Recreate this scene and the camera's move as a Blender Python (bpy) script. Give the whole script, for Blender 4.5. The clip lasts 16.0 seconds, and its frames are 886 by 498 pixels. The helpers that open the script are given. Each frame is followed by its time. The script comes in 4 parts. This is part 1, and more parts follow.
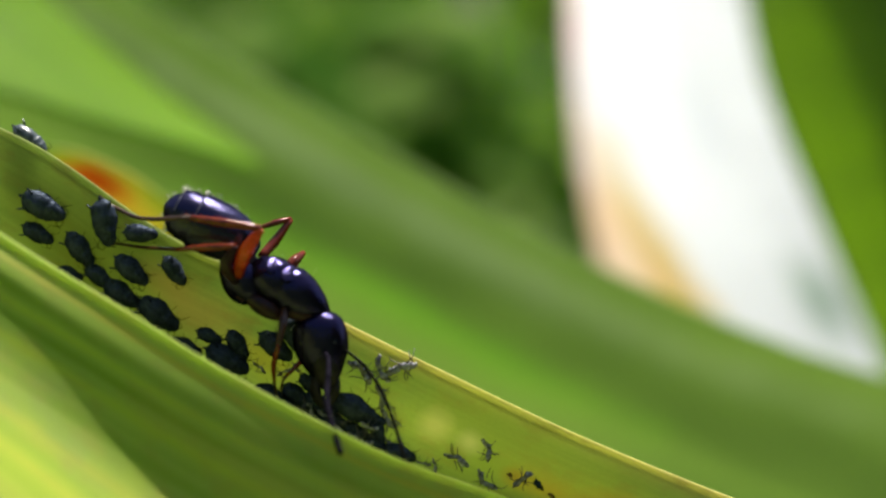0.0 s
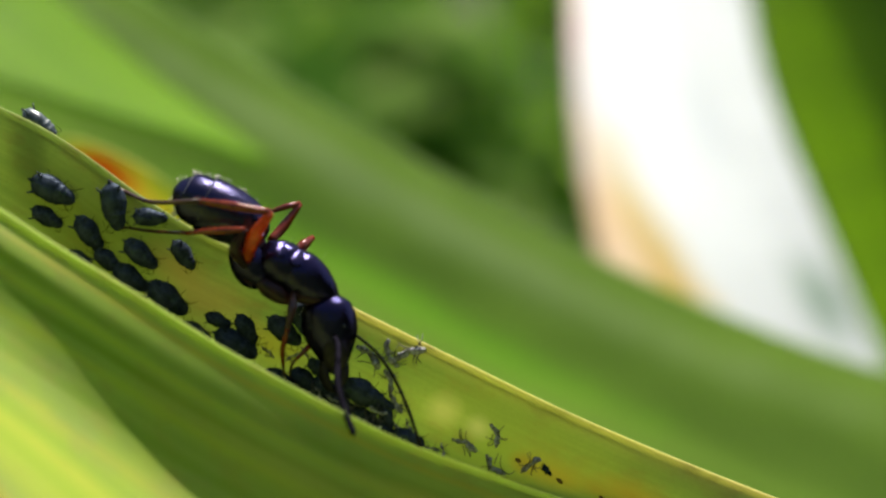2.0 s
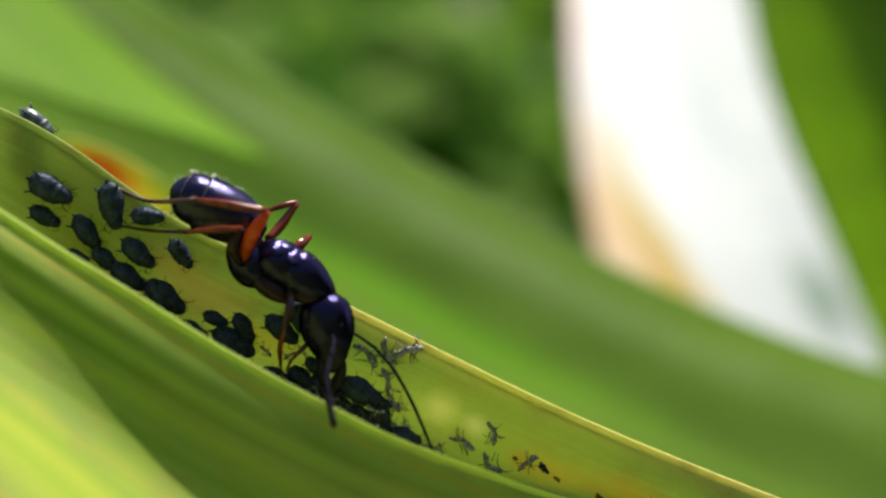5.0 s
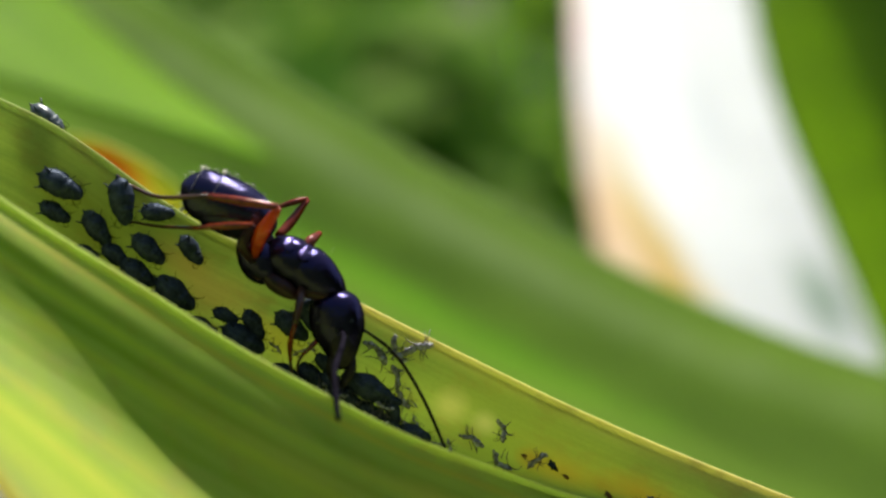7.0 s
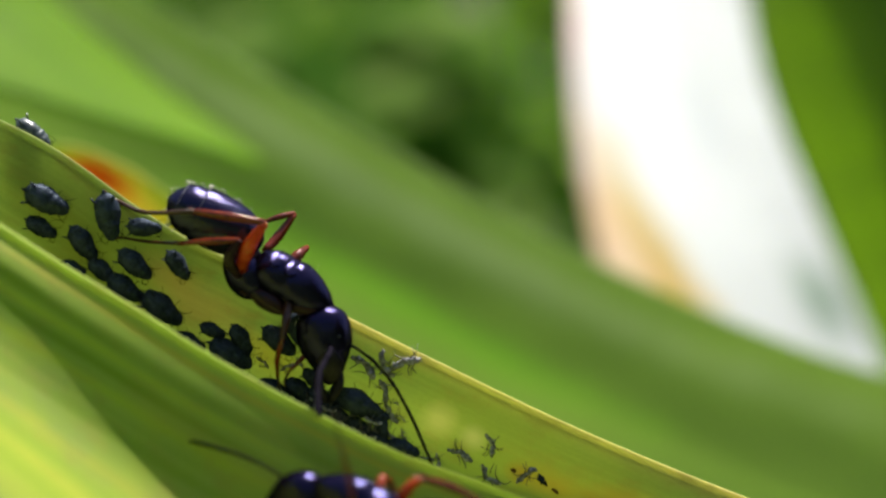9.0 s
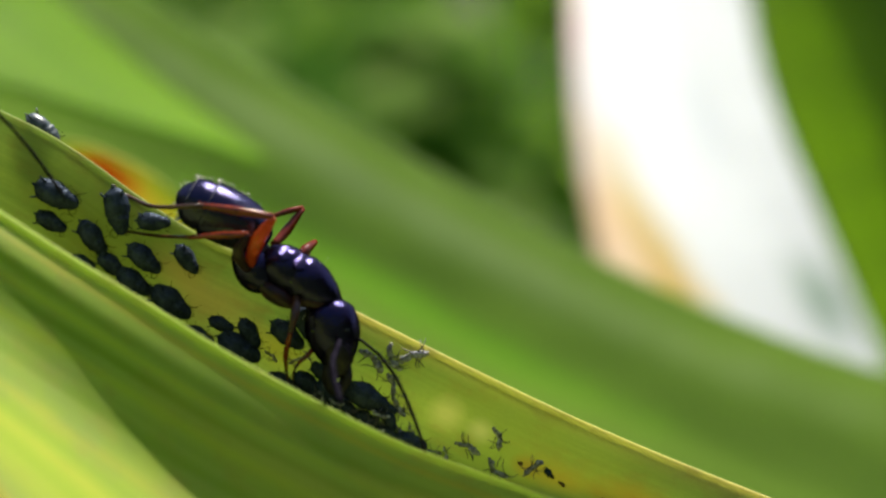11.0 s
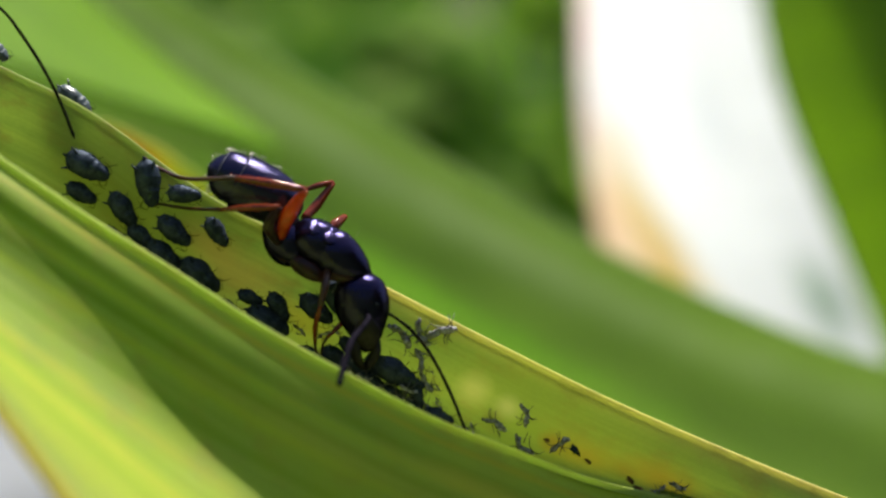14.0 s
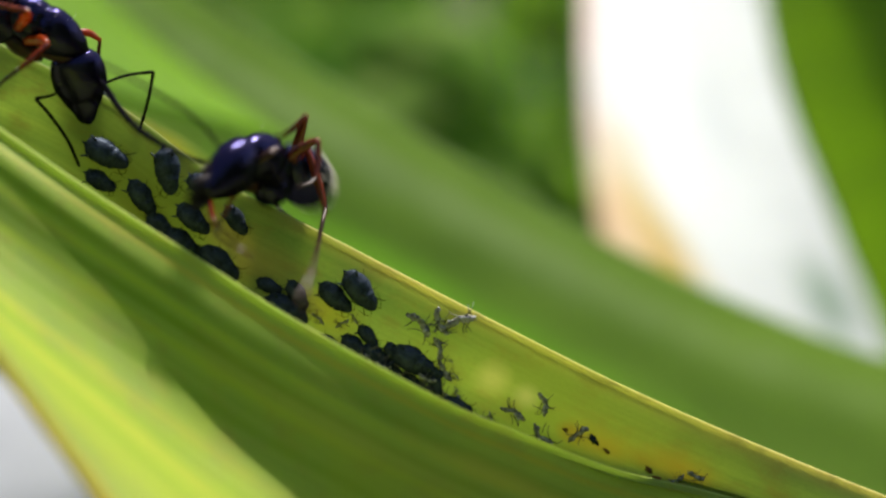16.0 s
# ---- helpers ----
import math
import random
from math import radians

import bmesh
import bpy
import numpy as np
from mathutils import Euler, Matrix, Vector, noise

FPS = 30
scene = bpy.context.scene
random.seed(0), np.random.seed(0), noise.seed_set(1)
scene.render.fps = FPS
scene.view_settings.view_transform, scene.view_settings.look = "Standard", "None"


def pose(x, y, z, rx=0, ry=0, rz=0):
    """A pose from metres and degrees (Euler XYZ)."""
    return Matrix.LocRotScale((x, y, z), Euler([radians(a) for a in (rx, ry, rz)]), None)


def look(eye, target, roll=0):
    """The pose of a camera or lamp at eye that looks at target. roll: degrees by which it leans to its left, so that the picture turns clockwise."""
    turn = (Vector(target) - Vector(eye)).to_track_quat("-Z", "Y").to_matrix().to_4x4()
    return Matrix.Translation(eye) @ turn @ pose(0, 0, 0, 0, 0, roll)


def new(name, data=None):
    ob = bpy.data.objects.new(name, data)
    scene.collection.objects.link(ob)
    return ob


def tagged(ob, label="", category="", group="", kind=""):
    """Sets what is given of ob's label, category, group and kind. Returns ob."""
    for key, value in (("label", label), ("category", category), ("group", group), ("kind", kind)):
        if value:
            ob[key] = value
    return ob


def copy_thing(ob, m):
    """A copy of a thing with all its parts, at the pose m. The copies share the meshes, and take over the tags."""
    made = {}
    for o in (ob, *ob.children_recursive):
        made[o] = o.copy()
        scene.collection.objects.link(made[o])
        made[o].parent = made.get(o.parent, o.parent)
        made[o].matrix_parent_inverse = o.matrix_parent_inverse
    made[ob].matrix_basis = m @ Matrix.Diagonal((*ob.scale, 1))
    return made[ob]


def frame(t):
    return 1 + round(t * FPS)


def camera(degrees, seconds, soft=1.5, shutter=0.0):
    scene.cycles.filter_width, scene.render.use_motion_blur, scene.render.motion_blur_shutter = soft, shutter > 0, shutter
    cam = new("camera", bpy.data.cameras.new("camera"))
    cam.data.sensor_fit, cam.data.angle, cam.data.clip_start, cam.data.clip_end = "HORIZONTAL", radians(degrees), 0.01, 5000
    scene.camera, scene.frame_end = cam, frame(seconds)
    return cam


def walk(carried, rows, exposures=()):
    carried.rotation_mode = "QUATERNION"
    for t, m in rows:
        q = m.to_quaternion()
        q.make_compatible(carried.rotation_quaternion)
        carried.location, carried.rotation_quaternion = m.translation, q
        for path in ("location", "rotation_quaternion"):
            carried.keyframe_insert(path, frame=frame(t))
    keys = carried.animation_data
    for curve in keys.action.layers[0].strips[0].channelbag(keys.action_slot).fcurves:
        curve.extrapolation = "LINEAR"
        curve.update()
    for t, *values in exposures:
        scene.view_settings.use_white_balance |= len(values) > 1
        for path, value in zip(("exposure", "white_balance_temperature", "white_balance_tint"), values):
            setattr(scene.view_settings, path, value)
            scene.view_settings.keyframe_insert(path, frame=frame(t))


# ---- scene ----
cam = camera(24.0, 16.0, soft=2.5, shutter=0.5)
cam.data.dof.use_dof = True
cam.data.dof.focus_distance = 0.0754
cam.data.dof.aperture_fstop = 36.0
PATH = [
    (0, 0.000119, 0.000232, 0.420177, 64.961, -0.173, 0.101),
    (0.5, -0.000297, 0.000225, 0.419952, 64.991, -0.440, 0.155),
    (1, -0.000534, -0.000348, 0.419508, 65.089, -0.515, 0.150),
    (1.5, -0.000575, -0.000326, 0.419328, 65.113, -0.519, 0.144),
    (2, -0.000282, -0.000077, 0.419581, 65.062, -0.382, 0.130),
    (2.5, -0.000187, 0.000335, 0.420336, 64.932, -0.103, 0.017),
    (3, -0.000036, 0.000466, 0.420560, 64.893, 0.043, -0.026),
    (3.5, -0.000000, -0.000000, 0.420000, 65.000, -0.000, 0.000),
    (4, -0.000114, 0.000148, 0.419920, 65.001, -0.073, 0.015),
    (4.2, -0.000312, -0.000228, 0.419612, 65.068, -0.392, 0.130),
    (6.3, 0.000201, -0.000218, 0.419548, 65.076, -0.072, 0.067),
    (6.5, 0.000016, -0.000337, 0.419397, 65.104, -0.381, 0.180),
    (7, -0.000602, -0.000266, 0.419455, 65.091, -0.521, 0.141),
    (7.5, -0.000178, -0.000027, 0.419865, 65.020, -0.337, 0.127),
    (8, 0.000326, 0.000571, 0.420654, 64.873, 0.065, 0.024),
    (8.5, 0.000589, 0.000406, 0.420346, 64.926, 0.154, 0.027),
    (9, -0.000060, 0.000272, 0.419898, 64.996, -0.292, 0.126),
    (9.2, 0.000007, 0.000177, 0.420356, 64.939, -0.123, 0.059),
    (11.3, -0.000624, -0.000439, 0.419549, 65.090, -0.437, 0.098),
    (11.5, -0.001056, -0.000762, 0.418994, 65.186, -0.761, 0.174),
    (12, -0.001315, -0.000620, 0.419187, 65.150, -0.816, 0.157),
    (12.5, -0.001601, -0.000769, 0.419021, 65.181, -0.939, 0.166),
    (13, -0.001699, -0.000927, 0.418892, 65.209, -0.965, 0.161),
    (13.5, -0.001745, -0.000902, 0.418821, 65.217, -1.042, 0.188),
    (14, -0.001702, -0.000831, 0.418916, 65.199, -1.056, 0.202),
    (14.5, -0.001628, -0.000901, 0.418823, 65.216, -1.035, 0.205),
    (15, -0.001742, -0.000871, 0.418808, 65.217, -1.015, 0.176),
    (15.5, -0.001953, -0.000916, 0.418679, 65.236, -1.163, 0.209),
    (16, -0.002554, -0.001016, 0.418437, 65.275, -1.265, 0.154),
]
walk(cam, [(t, pose(*row)) for t, *row in PATH])

# ---- world, sun ----
GRID = 0.0204e-3          # one step of the plan's fine grid on the leaf, in metres
FAR = 0.07524             # from the first standpoint to the leaf
STAND = pose(0, 0, 0.42, 65, 0, 0)
SUN_WAY = (STAND.to_3x3() @ Vector((0.20, 0.94, -0.22))).normalized()

world = bpy.data.worlds.new("sky")
scene.world = world
world.use_nodes = True
wt = world.node_tree
sky = wt.nodes.new("ShaderNodeTexSky")
sky.sky_type = "NISHITA"
sky.sun_disc = False
sky.sun_elevation = math.asin(SUN_WAY.z)
sky.sun_rotation = math.atan2(SUN_WAY.x, SUN_WAY.y)
wt.links.new(sky.outputs[0], wt.nodes["Background"].inputs[0])
wt.nodes["Background"].inputs[1].default_value = 0.10

sun = new("sun", bpy.data.lights.new("sun", "SUN"))
sun.data.energy = 5.0
sun.data.angle = radians(0.53)
sun.data.color = (1.0, 0.95, 0.86)
sun.matrix_world = look(SUN_WAY * 3, (0, 0, 0))
scene.view_settings.exposure = 0.73


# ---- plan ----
def V(a, b, z=0.0):
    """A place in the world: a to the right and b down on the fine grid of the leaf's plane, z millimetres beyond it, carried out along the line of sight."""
    g = GRID * (1 + z * 1e-3 / FAR)
    return STAND @ Vector(((a - 784) * g, (441 - b) * g, -FAR - z * 1e-3))


def smooth(a, b, x):
    t = min(1, max(0, (x - a) / (b - a)))
    return t * t * (3 - 2 * t)


def spline(points, steps):
    """A smooth line (Catmull-Rom) through points."""
    p = [Vector(q) for q in points]
    p = [2 * p[0] - p[1], *p, 2 * p[-1] - p[-2]]
    out = []
    for i in range(1, len(p) - 2):
        for j in range(steps):
            t = j / steps
            out.append(0.5 * (2 * p[i] + (p[i + 1] - p[i - 1]) * t + (2 * p[i - 1] - 5 * p[i] + 4 * p[i + 1] - p[i + 2]) * t * t
                              + (3 * p[i] - p[i - 1] - 3 * p[i + 1] + p[i + 2]) * t ** 3))
    out.append(p[-2])
    return out


from mathutils import Quaternion
from mathutils.bvhtree import BVHTree


# ---- materials ----
def material(name):
    m = bpy.data.materials.new(name)
    m.use_nodes = True
    m.node_tree.nodes.remove(m.node_tree.nodes["Principled BSDF"])
    return m, m.node_tree.nodes, m.node_tree.links


def ramp(nodes, links, value, stops):
    r = nodes.new("ShaderNodeValToRGB")
    while len(r.color_ramp.elements) < len(stops):
        r.color_ramp.elements.new(0.5)
    for e, (at, colour) in zip(r.color_ramp.elements, stops):
        e.position, e.color = at, (*colour, 1)
    links.new(value, r.inputs[0])
    return r.outputs[0]


def mixed(nodes, links, factor, a, b, blend="MIX"):
    m = nodes.new("ShaderNodeMix")
    m.data_type, m.blend_type = "RGBA", blend
    for socket, v in ((m.inputs[0], factor), (m.inputs[6], a), (m.inputs[7], b)):
        if isinstance(v, bpy.types.NodeSocket):
            links.new(v, socket)
        elif isinstance(v, (int, float)):
            socket.default_value = v
        else:
            socket.default_value = (*v, 1)
    return m.outputs[2]


def maths(nodes, links, op, a, b=0.0, c=None):
    m = nodes.new("ShaderNodeMath")
    m.operation = op
    for socket, v in zip(m.inputs, (a, b, c)):
        if isinstance(v, bpy.types.NodeSocket):
            links.new(v, socket)
        elif v is not None:
            socket.default_value = v
    return m.outputs[0]


def noise_tex(nodes, links, vector, scale, detail=3.0, rough=0.55, stretch=None):
    if stretch:
        mp = nodes.new("ShaderNodeMapping")
        mp.inputs["Scale"].default_value = stretch
        links.new(vector, mp.inputs[0])
        vector = mp.outputs[0]
    n = nodes.new("ShaderNodeTexNoise")
    n.inputs["Scale"].default_value, n.inputs["Detail"].default_value, n.inputs["Roughness"].default_value = scale, detail, rough
    links.new(vector, n.inputs[0])
    return n.outputs[0]


def leaf_material(name, dark, light, glow, through_share=0.5, vein=1.0, margin=None, blots=(), gloss=0.6, far_margin=None, mottle=None, wax=0.08, blot_glow=1.0):
    """Leaf blade. The blade's own map runs along it and across it in millimetres. margin: yellow rim; blots: stains,
    streaks and painted light or shade as (along, across, radius, colour, strength).
    """
    m, nodes, links = material(name)
    uv, rim_uv = nodes.new("ShaderNodeUVMap"), nodes.new("ShaderNodeUVMap")
    uv.uv_map, rim_uv.uv_map = "blade", "rim"
    sep, sep2 = nodes.new("ShaderNodeSeparateXYZ"), nodes.new("ShaderNodeSeparateXYZ")
    links.new(uv.outputs[0], sep.inputs[0])
    links.new(rim_uv.outputs[0], sep2.inputs[0])
    along, across = sep.outputs[0], sep.outputs[1]
    veins = noise_tex(nodes, links, uv.outputs[0], 1.0, 4, 0.6, (0.05 * vein, 3.2 * vein, 1))
    patches = noise_tex(nodes, links, uv.outputs[0], 1.0, 3, 0.55, (0.10 * vein, 0.35 * vein, 1))
    grain = noise_tex(nodes, links, uv.outputs[0], 1.0, 2, 0.5, (5.0, 9.0, 1))
    v1 = maths(nodes, links, "MULTIPLY_ADD", veins, 0.55, maths(nodes, links, "MULTIPLY", patches, 0.60))
    v2 = maths(nodes, links, "MULTIPLY_ADD", grain, 0.18, maths(nodes, links, "SUBTRACT", v1, 0.09))
    colour = ramp(nodes, links, v2, ((0.36, dark), (0.78, light)))
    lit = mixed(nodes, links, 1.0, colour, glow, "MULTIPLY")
    wob = maths(nodes, links, "MULTIPLY_ADD", noise_tex(nodes, links, uv.outputs[0], 1.0, 2, 0.5, (0.5, 0.5, 1)), 0.5, -0.25)
    if margin:
        width, rim, rim_glow = margin
        d = maths(nodes, links, "ABSOLUTE", maths(nodes, links, "ADD", across, maths(nodes, links, "MULTIPLY", wob, 0.4)))
        f = ramp(nodes, links, maths(nodes, links, "DIVIDE", d, width), ((0.0, (1, 1, 1)), (1.0, (0, 0, 0))))
        worn = ramp(nodes, links, maths(nodes, links, "MULTIPLY_ADD", along, 0.1, 0.3), ((0.30, (0.1, 0.1, 0.1)), (0.95, (1, 1, 1))))
        f = maths(nodes, links, "MULTIPLY", f, worn)
        colour, lit = mixed(nodes, links, f, colour, rim), mixed(nodes, links, f, lit, rim_glow)
    if far_margin:
        width, rim, rim_glow = far_margin
        d = maths(nodes, links, "ADD", sep2.outputs[0], maths(nodes, links, "MULTIPLY", wob, 1.5))
        f = ramp(nodes, links, maths(nodes, links, "DIVIDE", d, width), ((0.3, (1, 1, 1)), (1.0, (0, 0, 0))))
        colour, lit = mixed(nodes, links, f, colour, rim), mixed(nodes, links, f, lit, rim_glow)
    if mottle:
        spots = noise_tex(nodes, links, uv.outputs[0], 1.0, 5, 0.65, (0.55, 0.95, 1))
        f = maths(nodes, links, "MULTIPLY", ramp(nodes, links, spots, ((0.50, (0, 0, 0)), (0.68, (1, 1, 1)))), mottle[1])
        colour, lit = mixed(nodes, links, f, colour, mottle[0]), mixed(nodes, links, f, lit, mottle[0])
    for a, c, ra, rc, blot_colour, strength in blots:
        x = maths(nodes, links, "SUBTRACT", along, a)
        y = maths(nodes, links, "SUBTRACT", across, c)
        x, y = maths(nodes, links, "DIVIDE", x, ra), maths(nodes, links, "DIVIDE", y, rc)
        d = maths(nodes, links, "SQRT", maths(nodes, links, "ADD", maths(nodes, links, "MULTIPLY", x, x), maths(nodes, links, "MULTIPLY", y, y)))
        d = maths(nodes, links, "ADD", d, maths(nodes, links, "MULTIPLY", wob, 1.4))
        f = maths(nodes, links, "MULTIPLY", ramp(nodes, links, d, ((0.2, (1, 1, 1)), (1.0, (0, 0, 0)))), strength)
        colour, lit = mixed(nodes, links, f, colour, blot_colour), mixed(nodes, links, f, lit, [min(1.0, q * blot_glow) for q in blot_colour])
    bs = nodes.new("ShaderNodeBsdfPrincipled")
    links.new(colour, bs.inputs["Base Color"])
    bs.inputs["Roughness"].default_value = gloss
    bs.inputs["Specular IOR Level"].default_value = wax
    bump = nodes.new("ShaderNodeBump")
    bump.inputs["Strength"].default_value, bump.inputs["Distance"].default_value = 0.35, 0.00006
    links.new(v2, bump.inputs["Height"])
    links.new(bump.outputs[0], bs.inputs["Normal"])
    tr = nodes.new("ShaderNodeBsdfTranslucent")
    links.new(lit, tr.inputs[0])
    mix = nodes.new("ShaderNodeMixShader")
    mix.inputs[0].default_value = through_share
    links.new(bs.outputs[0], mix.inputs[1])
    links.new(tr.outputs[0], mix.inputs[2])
    links.new(mix.outputs[0], nodes["Material Output"].inputs[0])
    return m


def shell_material(name, dark, light, rough=0.25, scale=2500.0, through_share=0.0, coat=0.0, bump_depth=0.00001, spec=0.5):
    """Chitin, skins and specks: two tones by fine noise, a little relief."""
    m, nodes, links = material(name)
    tc = nodes.new("ShaderNodeTexCoord")
    fine = noise_tex(nodes, links, tc.outputs["Object"], scale, 4, 0.6)
    broad = noise_tex(nodes, links, tc.outputs["Object"], scale * 0.22, 2, 0.5)
    v = maths(nodes, links, "MULTIPLY_ADD", fine, 0.5, maths(nodes, links, "MULTIPLY", broad, 0.5))
    colour = ramp(nodes, links, v, ((0.35, dark), (0.65, light)))
    bs = nodes.new("ShaderNodeBsdfPrincipled")
    links.new(colour, bs.inputs["Base Color"])
    links.new(maths(nodes, links, "MULTIPLY_ADD", fine, 0.2, rough - 0.1), bs.inputs["Roughness"])
    bs.inputs["Coat Weight"].default_value = coat
    bs.inputs["Coat Roughness"].default_value = 0.16
    bs.inputs["Specular IOR Level"].default_value = spec
    bump = nodes.new("ShaderNodeBump")
    bump.inputs["Strength"].default_value, bump.inputs["Distance"].default_value = 0.5, bump_depth
    links.new(fine, bump.inputs["Height"])
    links.new(bump.outputs[0], bs.inputs["Normal"])
    last = bs.outputs[0]
    if through_share:
        tr = nodes.new("ShaderNodeBsdfTranslucent")
        links.new(colour, tr.inputs[0])
        mix = nodes.new("ShaderNodeMixShader")
        mix.inputs[0].default_value = through_share
        links.new(last, mix.inputs[1])
        links.new(tr.outputs[0], mix.inputs[2])
        last = mix.outputs[0]
    links.new(last, nodes["Material Output"].inputs[0])
    return m


def chitin_material(name, dark, light, shine, rough=0.34, depth=0.00005, down=None):
    """Black ant shell: hardly any body colour and a tight tinted shine, broken by fine pits."""
    m, nodes, links = material(name)
    tc = nodes.new("ShaderNodeTexCoord")
    fine = noise_tex(nodes, links, tc.outputs["Object"], 9000, 3, 0.6)
    broad = noise_tex(nodes, links, tc.outputs["Object"], 2600, 2, 0.5)
    v = maths(nodes, links, "MULTIPLY_ADD", fine, 0.5, maths(nodes, links, "MULTIPLY", broad, 0.5))
    bump = nodes.new("ShaderNodeBump")
    bump.inputs["Strength"].default_value, bump.inputs["Distance"].default_value = 0.6, depth
    links.new(v, bump.inputs["Height"])
    body = nodes.new("ShaderNodeBsdfDiffuse")
    links.new(ramp(nodes, links, v, ((0.35, dark), (0.65, light))), body.inputs[0])
    gloss = nodes.new("ShaderNodeBsdfGlossy")
    gloss.distribution = "BECKMANN"
    gloss.inputs["Color"].default_value = (*shine, 1)
    links.new(maths(nodes, links, "MULTIPLY_ADD", fine, 0.16, rough - 0.08), gloss.inputs["Roughness"])
    links.new(bump.outputs[0], body.inputs["Normal"])
    links.new(bump.outputs[0], gloss.inputs["Normal"])
    both = nodes.new("ShaderNodeAddShader")
    links.new(body.outputs[0], both.inputs[0])
    links.new(gloss.outputs[0], both.inputs[1])
    last = both.outputs[0]
    if down:
        sheen, more = nodes.new("ShaderNodeBsdfSheen"), nodes.new("ShaderNodeAddShader")
        sheen.inputs["Color"].default_value, sheen.inputs["Roughness"].default_value = (*down, 1), 0.45
        links.new(last, more.inputs[0])
        links.new(sheen.outputs[0], more.inputs[1])
        last = more.outputs[0]
    links.new(last, nodes["Material Output"].inputs[0])
    return m


YELLOW = (0.62, 0.52, 0.10)
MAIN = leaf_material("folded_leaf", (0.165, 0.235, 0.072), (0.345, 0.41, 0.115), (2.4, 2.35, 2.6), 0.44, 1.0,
                     margin=(0.72, (0.66, 0.58, 0.20), (0.98, 0.90, 0.36)), far_margin=(1.8, YELLOW, (0.9, 0.75, 0.1)), mottle=((0.42, 0.33, 0.12), 0.65), wax=0.2, blot_glow=1.6,
                     # widest blots paint light onto the shaded flap, its rim and inner right
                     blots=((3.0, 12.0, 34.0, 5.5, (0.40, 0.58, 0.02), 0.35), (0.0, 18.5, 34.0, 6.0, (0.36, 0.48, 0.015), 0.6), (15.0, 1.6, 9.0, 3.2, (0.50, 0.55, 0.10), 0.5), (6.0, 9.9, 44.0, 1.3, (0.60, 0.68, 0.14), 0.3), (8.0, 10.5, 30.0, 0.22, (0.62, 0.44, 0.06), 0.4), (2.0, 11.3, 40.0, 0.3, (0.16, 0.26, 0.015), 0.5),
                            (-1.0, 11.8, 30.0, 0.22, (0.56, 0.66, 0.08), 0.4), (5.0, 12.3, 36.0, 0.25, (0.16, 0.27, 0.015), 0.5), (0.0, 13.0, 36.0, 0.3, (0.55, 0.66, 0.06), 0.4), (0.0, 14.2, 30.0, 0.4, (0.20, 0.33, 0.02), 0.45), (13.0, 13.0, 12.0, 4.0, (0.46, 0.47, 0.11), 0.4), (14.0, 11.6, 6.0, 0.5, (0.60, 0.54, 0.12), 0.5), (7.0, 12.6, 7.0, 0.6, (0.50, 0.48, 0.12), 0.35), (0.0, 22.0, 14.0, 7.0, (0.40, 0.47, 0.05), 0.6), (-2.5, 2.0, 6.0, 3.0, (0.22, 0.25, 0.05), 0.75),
                            # the blot just above makes the inner face darker at its left end
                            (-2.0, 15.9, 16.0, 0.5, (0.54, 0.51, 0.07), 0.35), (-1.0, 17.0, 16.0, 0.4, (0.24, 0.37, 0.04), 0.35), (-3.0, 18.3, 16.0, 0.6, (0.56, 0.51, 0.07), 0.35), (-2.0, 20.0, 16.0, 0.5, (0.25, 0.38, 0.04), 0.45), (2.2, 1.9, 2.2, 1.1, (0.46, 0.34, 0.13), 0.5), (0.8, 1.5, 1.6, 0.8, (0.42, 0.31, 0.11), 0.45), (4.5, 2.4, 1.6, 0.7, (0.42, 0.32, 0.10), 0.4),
                            (11.8, 1.9, 0.9, 0.8, (0.85, 0.68, 0.28), 0.7), (13.2, 1.9, 0.7, 0.6, (0.85, 0.70, 0.32), 0.7),
                            (16.5, 2.3, 1.8, 0.7, (0.58, 0.40, 0.06), 0.5), (19.5, 2.0, 2.2, 0.8, (0.58, 0.40, 0.06), 0.5), (15.2, 2.4, 0.6, 0.4, (0.48, 0.30, 0.05), 0.4), (18.0, 2.2, 0.6, 0.4, (0.45, 0.28, 0.05), 0.35), (5.5, 2.6, 2.0, 0.9, (0.50, 0.46, 0.05), 0.4)))
STAINED = leaf_material("stained_leaf", (0.15, 0.22, 0.05), (0.26, 0.34, 0.08), (2.2, 2.1, 1.6), 0.55, 0.6,
                        blots=((10.0, 0.9, 4.4, 1.2, (0.70, 0.58, 0.12), 1.0), (9.3, 0.66, 1.9, 0.6, (0.52, 0.15, 0.01), 1.0)))
# green blot paints the sunlit strip near the fold; the other is a pale band
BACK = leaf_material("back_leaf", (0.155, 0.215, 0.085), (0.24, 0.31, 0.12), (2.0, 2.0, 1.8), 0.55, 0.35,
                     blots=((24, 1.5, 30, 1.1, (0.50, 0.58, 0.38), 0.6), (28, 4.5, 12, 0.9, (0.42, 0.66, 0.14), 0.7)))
# brighter green than the back leaf, standing in for sun on the wedge
BRIGHT = leaf_material("bright_leaf", (0.125, 0.245, 0.012), (0.20, 0.34, 0.02), (2.0, 2.0, 1.2), 0.5, 0.35)
DEEP = leaf_material("deep_leaf", (0.13, 0.21, 0.04), (0.22, 0.31, 0.055), (2.4, 2.3, 1.6), 0.55, 0.35, blots=((16, 1.2, 30, 2.6, (0.07, 0.14, 0.03), 0.35),))
